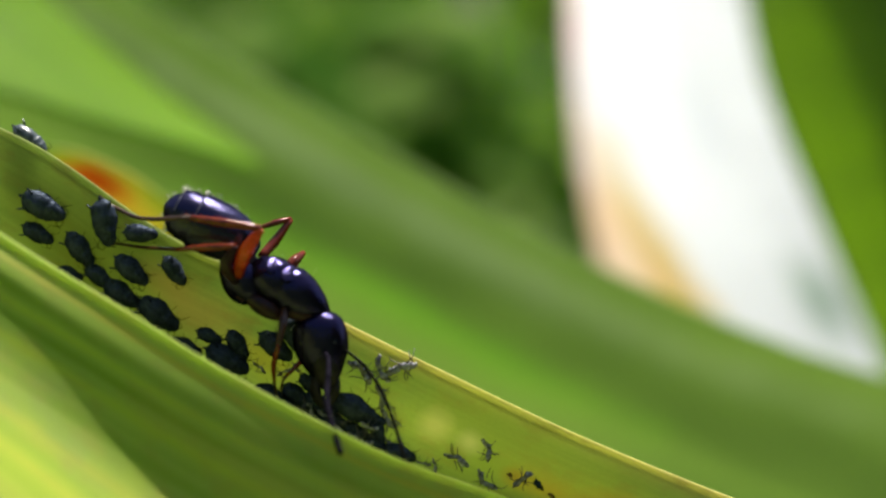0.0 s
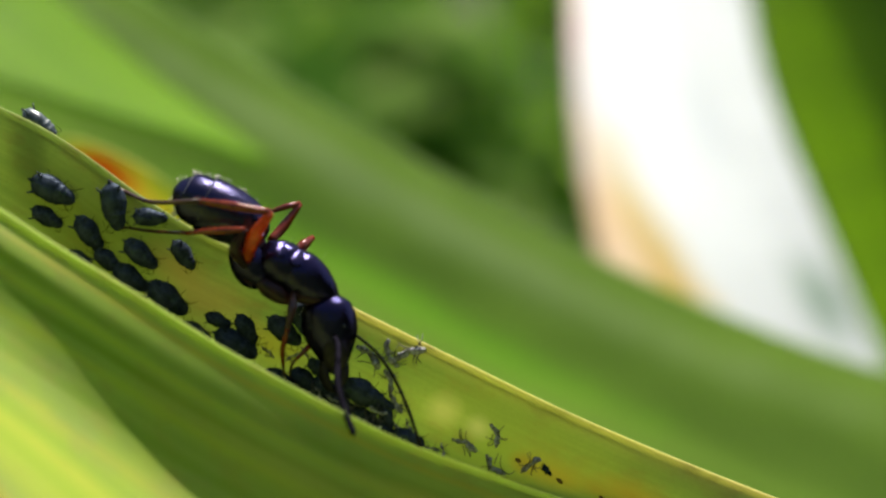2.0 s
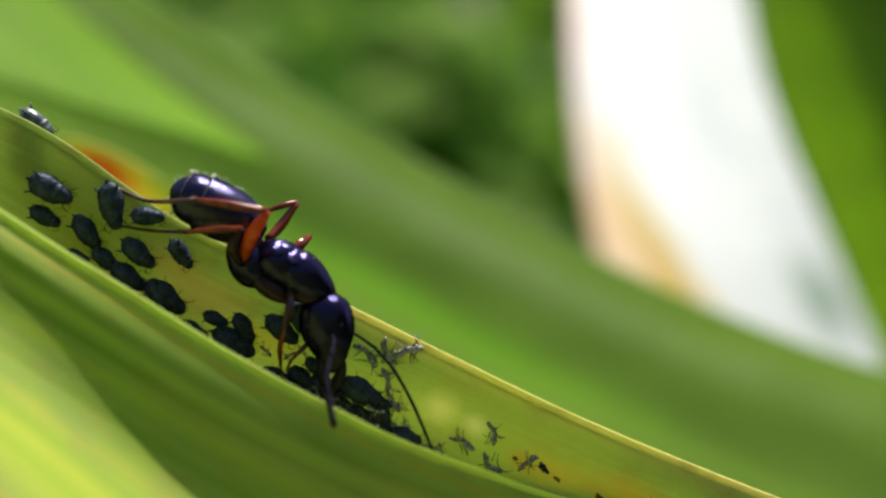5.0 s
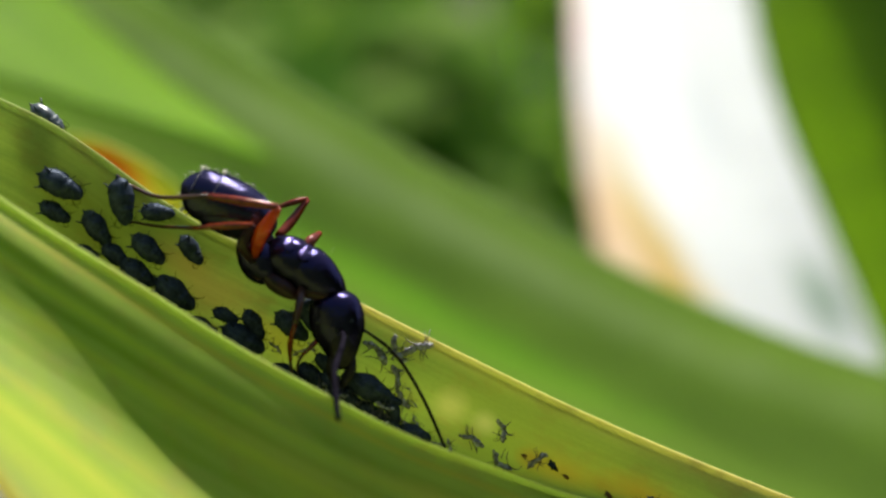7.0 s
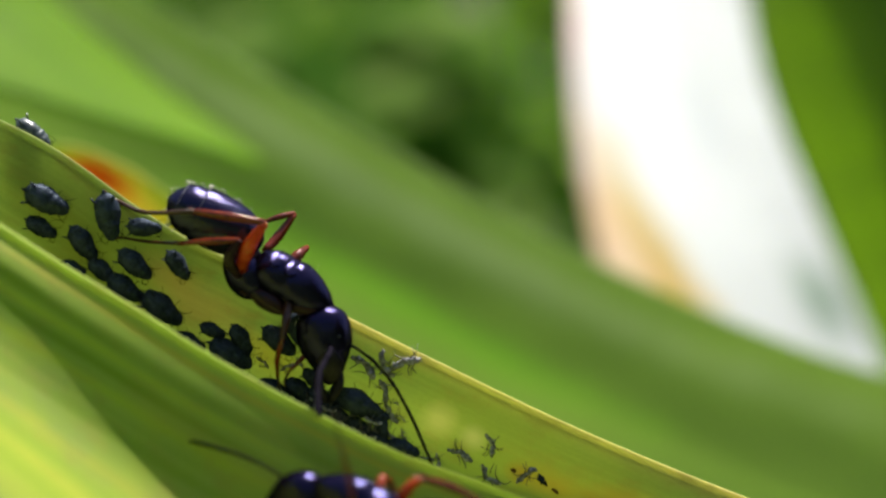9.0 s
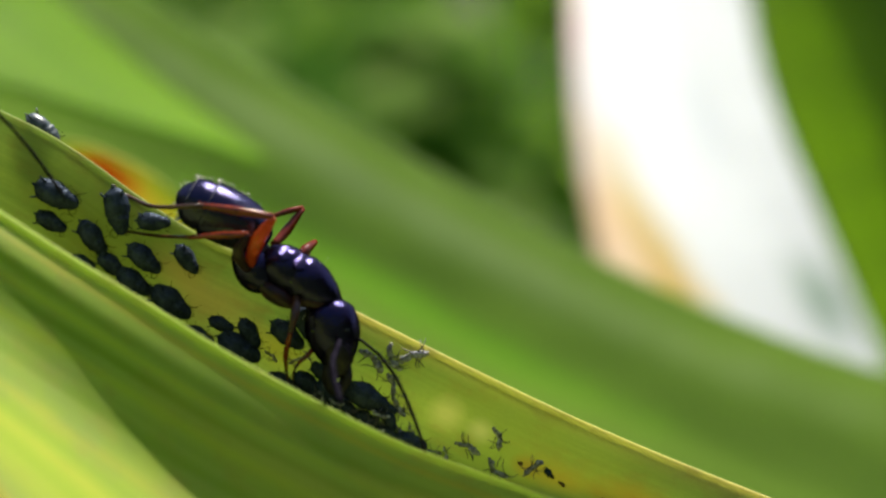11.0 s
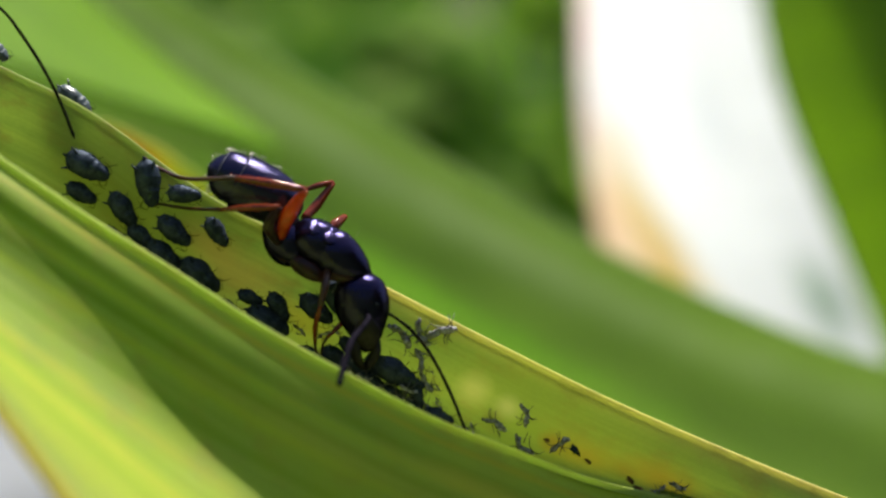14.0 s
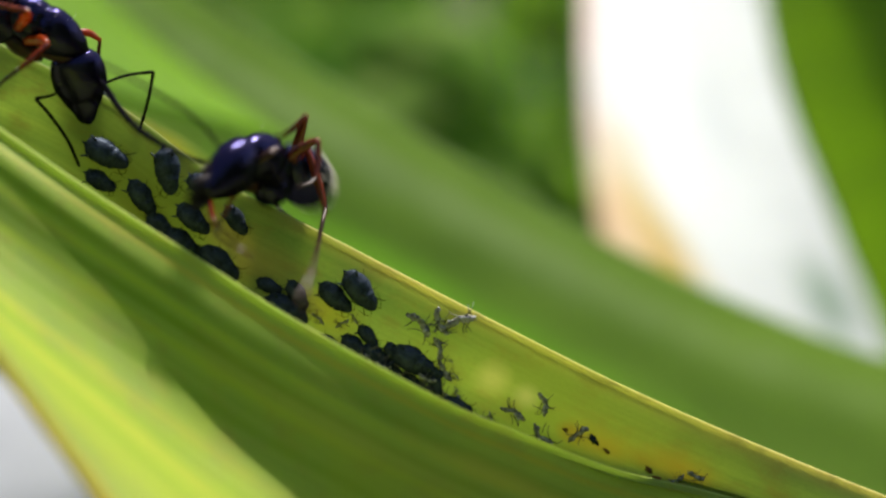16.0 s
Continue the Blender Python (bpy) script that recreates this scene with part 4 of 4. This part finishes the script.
def build_speck(size, mat, label, seed):
    """A crumb of dried plant matter or honeydew."""
    bm = bmesh.new()
    bmesh.ops.create_icosphere(bm, subdivisions=3, radius=0.5 * size * MM)
    for v in bm.verts:
        d = v.co.normalized()
        v.co *= 0.8 + 0.9 * noise.noise(d * 2.2 + Vector((seed, seed, 0)))
        v.co.x *= 1.5
        v.co.y *= 0.8
        v.co.z = v.co.z * 0.5 + 0.12 * size * MM
    return tagged(part("speck", bm, mat), label, "debris", "specks on the leaf")


def scatter_insects():
    # (a, b, angle, millimetres long)
    colony = ((88, 357, 27, 1.75), (78, 403, 30, 1.15), (195, 386, 80, 1.55), (258, 405, 4, 1.2), (153, 430, 58, 1.5), (186, 478, 42, 1.25), (134, 474, 22, 0.9),
              (226, 508, 36, 1.45), (244, 467, 42, 1.5), (317, 470, 55, 1.25), (293, 542, 42, 1.75), (379, 583, 24, 1.0), (340, 603, 28, 1.2), (430, 598, 62, 1.15),
              (412, 624, 30, 1.75), (497, 600, 42, 1.35), (540, 588, 52, 1.7), (488, 684, 25, 1.1), (534, 688, 40, 1.05), (556, 668, 50, 1.0), (572, 704, 40, 1.1),
              (600, 730, 30, 1.2), (560, 722, 30, 0.95), (638, 708, 28, 1.55), (636, 748, 26, 1.0), (676, 752, 75, 1.0), (668, 770, 24, 0.95), (716, 788, 20, 1.2), (600, 700, 70, 0.95),
              (668, 728, 20, 0.95), (520, 706, 28, 0.95))
    sizes = {}
    for a, b, angle, size in colony:
        near = min((1.0, 1.25, 1.5, 1.75), key=lambda q: abs(q - size * 1.08))
        m = seated(a, b, angle)
        if near not in sizes:
            sizes[near] = build_aphid(near, APHID, "dull black aphid sucking on the green leaf")
            sizes[near].matrix_world = m
        else:
            copy_thing(sizes[near], m)
    # on the crest of the leaf
    for a, b, angle in ((52, 236, 36), (-96, 146, 36)):
        ap = build_aphid(1.5, WAX, "waxy grey-black aphid on the leaf's rim", pale_leg=HAIR)
        m = seated(a, b + 16, angle)
        up = (STAND.to_3x3() @ Vector((0.45, 0.75, 0.45))).normalized()
        way = (V(a + 100, b + 66, 0) - V(a, b, 0)).normalized()
        up = (up - way * up.dot(way)).normalized()
        q = Matrix((way, up.cross(way), up)).transposed().to_4x4()
        q.translation = V(a, b + 16, 0.3)
        ap.matrix_world = q
    husks = ((645, 646, 45, 1.15), (682, 642, 70, 1.05), (716, 640, -18, 1.2), (680, 690, 78, 0.9), (692, 728, 62, 0.9), (664, 734, 20, 0.7), (690, 768, 40, 0.8), (466, 640, 40, 0.6), (508, 648, -30, 0.6), (530, 640, 60, 0.5),
             (756, 808, 10, 0.6), (776, 812, 80, 0.6), (815, 800, 25, 1.0), (868, 784, 78, 0.9), (866, 838, 48, 1.0), (930, 836, -42, 0.9), (262, 544, 40, 0.7), (640, 752, 30, 0.7), (612, 738, 50, 0.6), (585, 716, 20, 0.6), (560, 706, 70, 0.5), (655, 760, 10, 0.7), (1108, 912, -20, 0.6), (1140, 905, 30, 0.7))
    rng = random.Random(11)
    for _ in range(16):
        u = rng.random()
        husks += ((555 + 185 * u + rng.uniform(-12, 12), 690 + 105 * u + rng.uniform(-16, 10), rng.uniform(0, 180), rng.uniform(0.3, 0.55)),)
    for _ in range(9):
        u = rng.random()
        husks += ((672 + 40 * u + rng.uniform(-8, 8), 625 + 150 * u, rng.uniform(0, 180), rng.uniform(0.25, 0.45)),)
    for i, (a, b, angle, size) in enumerate(husks):
        lift = 0.55 * MM if (a, b) in ((640, 752), (612, 738), (664, 734), (585, 716), (560, 706), (655, 760)) else 0.4 * MM if 24 <= i < 40 else 0.0
        build_skin(size, "crumpled pale grey shed aphid skin" if i % 3 else "shrivelled grey shed skin with bent legs", i + 1, DUSK if 24 <= i < 40 else SKIN).matrix_world = seated(a, b, angle, lift)
    for i, (a, b, angle, size, mat, label) in enumerate(((958, 846, 60, 0.32, APHID, "round black crumb on the leaf"), (908, 830, 30, 0.18, RUST, "rusty brown speck of dirt"), (982, 866, 40, 0.2, RUST, "rusty brown speck of dirt"),
                                                  (1058, 898, 50, 0.25, RUST, "dark brown crumb of plant matter"), (1074, 914, 50, 0.32, RUST, "dark brown crumb of plant matter"), (1092, 928, 40, 0.25, RUST, "dark brown crumb of plant matter"))):
        build_speck(size, mat, label, i).matrix_world = seated(a, b, angle, -0.03 * MM)


SEAT_NEAR = 1 - 1.6 * MM / FAR
ANT_SEAT = STAND @ Matrix.Translation(((470 - 784) * GRID * SEAT_NEAR, (441 - 500) * GRID * SEAT_NEAR, -FAR + 1.6 * MM))
ANT, ANT_HEAD, ANT_NEAR, ANT_FAR, ANT_HIND, ANT_OUTER = build_tending_ant()
WALKER, WALKER_HEAD, WALKER_NEAR, WALKER_FAR, WALKER_FORE = build_walking_ant()
scatter_insects()


def ant_pose(a, b, z, heading, dorsal, at=(570, 605)):
    """An ant with its head at grid place (a, b), z millimetres beyond the leaf's plane; heading and back given as right, down, towards the onlooker."""
    h = Vector((heading[0], -heading[1], heading[2])).normalized()
    d = Vector((dorsal[0], -dorsal[1], dorsal[2]))
    d = (d - h * d.dot(h)).normalized()
    to = Matrix((h, d, h.cross(d))).transposed()
    fro = Matrix((HEADING, DORSAL, HEADING.cross(DORSAL))).transposed()
    m = (STAND.to_3x3() @ to @ fro.inverted()).to_4x4()
    m.translation = V(a, b, z) - m.to_3x3() @ A(*at)
    return m


def motions():
    # the tending ant stays, then whirls round at the end
    turn = [(15.8, ANT_SEAT), (15.9, ant_pose(438, 366, -2.4, (35, 75, 70), (90, -75, 15), (505, 500))),
            (15.96, ant_pose(374, 352, -2.2, (-20, 30, 82), (35, -92, 35), (505, 500))), (16.0, ant_pose(362, 368, -2.0, (-38, 20, 80), (18, -92, 32), (505, 500)))]
    walk(ANT, [(0, ANT_SEAT)] + turn)
    # two of its legs swing out with the whirl: thigh and shin at rest, and where they point at the end
    last = turn[-1][1].to_3x3().inverted() @ STAND.to_3x3()

    def legs_frame(thigh, shin):
        x = thigh.normalized()
        z = x.cross(shin).normalized()
        return Matrix((x, z.cross(x), z)).transposed()

    for leg, rest, want in ((ANT_HIND, ((41, 80, 44), (-122, 18, 0)), ((95, 68, 10), (28, -171, 10))), (ANT_OUTER, ((51, 64, -44), (-51, -15, 20)), ((13, 38, 20), (-143, -64, 0)))):
        swing = (legs_frame(*(last @ Vector(q) for q in want)) @ legs_frame(*(Vector(q) for q in rest)).transposed()).to_quaternion()
        home = leg.matrix_basis.copy()
        walk(leg, [(0, home), (15.8, home)] + [(15.8 + 0.2 * k, home @ Quaternion().slerp(swing, k).to_matrix().to_4x4()) for k in (0.34, 0.67, 1.0)])
    far = ((0, 104, 177), (0.5, 170, 152), (1, 157, 135), (1.5, 108, 182), (2, 124, 199), (2.5, 153, 184), (3, 170, 155), (3.5, 179, 145), (4, 184, 183), (5.2, 140, 190), (6.5, 152, 208), (7, 157, 211),
           (7.5, 148, 211), (8, 157, 207), (8.5, 230, 109), (9, 154, 213), (10.2, 130, 190), (11.5, 108, 174), (12, 87, 133), (12.5, 162, 211), (13, 172, 209), (13.5, 180, 199), (14, 151, 209), (14.5, 169, 178),
           (15, 158, 202), (15.5, 165, 204), (16, 165, 204))
    def with_whirl(rows, way, root):
        """Adds the swing of a feeler during the whirl, to point a given way of the standpoint at the end."""
        start, end = rows[-1][1].to_quaternion(), pointing(last @ Vector(way), root).to_quaternion()
        return rows[:-1] + [(15.8 + 0.2 * k, Matrix.LocRotScale(root, start.slerp(end, k), None)) for k in (0.0, 0.25, 0.5, 0.75, 1.0)]

    root = A(604, 600, 0.1) - A(562, 542)
    walk(ANT_FAR, with_whirl([(t, aim(x, y, 262, 0.6, root)) for t, x, y in far], (-190, 135, -20), root))
    near = ((0, 31, 156), (1.5, 40, 150), (2, 37, 152), (3.5, 40, 147), (5, 10, 140), (7, 0, 134), (7.5, -49, 110), (8, -59, 106), (9, -10, 100), (11.5, 10, 90), (12.5, -6, 127), (13.5, -66, 79), (14, -42, 107), (14.5, -30, 80), (15, -16, 58), (16, -10, 54))
    root = A(583, 612, 0.85) - A(562, 542)
    walk(ANT_NEAR, with_whirl([(t, aim(x, y, 238, 1.0, root)) for t, x, y in near], (-150, 110, -40), root))

    # the other ant passes below, comes round the leaf and back along its rim
    rows = ((0, 1500, 1150, -6, (-95, -45, 0), (10, -20, 95)), (7.6, 1450, 1120, -6, (-95, -45, 0), (10, -20, 95)), (7.9, 1150, 985, -8, (-95, -40, 0), (10, -25, 95)), (8.2, 895, 860, -8.5, (-92, -36, -55), (10, -75, 50)),
            (8.3, 820, 850, -8.5, (-92, -32, -55), (10, -75, 50)), (8.4, 712, 838, -7.8, (-92, -28, -55), (10, -75, 50)), (8.5, 669, 806, -7.6, (-92, -22, -55), (10, -75, 50)), (8.6, 673, 832, -7.5, (-92, -20, -55), (10, -75, 50)), (8.7, 680, 826, -7.4, (-92, -14, -55), (10, -75, 50)),
            (8.8, 652, 830, -7.4, (-95, -8, -55), (10, -75, 50)), (8.9, 585, 862, -7.6, (-98, -2, -55), (10, -75, 50)), (9.0, 528, 890, -7.4, (-100, 2, -55), (10, -75, 50)), (9.1, 470, 898, -7.8, (-100, 0, -55), (10, -75, 50)), (9.2, 370, 905, -8.6, (-100, -2, -55), (10, -75, 50)),
            (9.35, 220, 915, -11, (-100, -8, 0), (10, -45, 90)), (9.6, -10, 800, -18, (-90, -45, 5), (20, -40, 90)), (9.9, -330, 640, -21, (-70, -70, 10), (30, -30, 90)), (10.3, -620, 250, -12, (-20, -100, 10), (50, -20, 80)),
            (10.7, -480, 120, -3, (80, -10, 20), (30, -60, 80)), (10.9, -240, 210, -2, (90, 50, 15), (60, -70, 60)), (11.1, -50, 285, -1.5, (60, 100, 10), (90, -60, 45)), (11.3, 4, 303, -1.5, (26, 122, 10), (110, -34, 34)), (11.4, -10, 292, -1.5, (22, 125, 10), (110, -30, 30)),
            (11.5, -17, 250, -1.5, (18, 125, 10), (110, -26, 30)), (11.6, -32, 222, -1.5, (22, 122, 10), (110, -30, 28)), (11.7, -80, 196, -1.3, (28, 120, 10), (110, -34, 26)), (11.8, -125, 172, -1.2, (34, 116, 10), (110, -38, 25)), (12.0, -172, 150, -1.0, (40, 115, 10), (110, -40, 25)),
            (12.5, -320, 40, -1.0, (50, 110, 0), (110, -50, 20)), (13.1, -320, 20, -1.0, (55, 110, 0), (110, -60, 10)), (13.5, -192, 66, -1.0, (55, 110, 0), (110, -60, 10)), (14.0, -140, 66, -1.0, (55, 110, 0), (110, -60, 10)),
            (14.5, -136, 106, -1.2, (45, 110, 0), (110, -50, 10)), (14.8, -30, 165, -1.4, (42, 110, -40), (110, -45, 12)), (15.0, 3, 229, -1.5, (50, 106, -60), (110, -54, 15)), (15.5, 26, 231, -1.5, (57, 108, -70), (110, -60, 15)), (16.0, 28, 235, -1.5, (62, 105, -75), (110, -62, 15)))
    walk(WALKER, [(t, ant_pose(a, b, z, h, d)) for t, a, b, z, h, d in rows])
    walk(WALKER_FORE, [(t, pose(*A(552, 520, -0.4), 0, 0, -turn)) for t, turn in ((0, 0), (8.0, -60), (8.5, -70), (9.0, -75), (11.0, 40), (11.5, 45), (12.0, 50), (13.0, -40), (14.0, -50), (14.5, 28), (15.0, 40), (15.5, 0), (16.0, 60))])
    # its feelers: turn of the first joint and of the whip, clockwise
    far = ((0, 20, 60), (8.5, 20, 60), (9.0, 30, 50), (11.2, -20, 70), (11.5, -30, 78), (12.0, -10, 75), (13.0, 30, 50), (13.5, 42, 50), (14.0, 42, 58), (14.5, 40, 80), (14.8, 16, 58), (15.0, 18, 80), (15.5, -8, 107), (16.0, -16, 104))
    near = ((0, 130, 70), (9.0, 120, 80), (11.5, 140, 60), (14.0, 130, 60), (15.0, 120, 50), (15.5, 168, 56), (16.0, 160, 60))
    for (ob, whip), place, reach, turns in ((WALKER_FAR, A(612, 600, 0.2) - A(562, 542), 90, far), (WALKER_NEAR, A(546, 606, 0.5) - A(562, 542), 52, near)):
        walk(ob, [(t, pose(*place, 0, 0, -first)) for t, first, last in turns])
        walk(whip, [(t, pose(reach * GRID, 0, 0, 0, 0, first - last)) for t, first, last in turns])


motions()
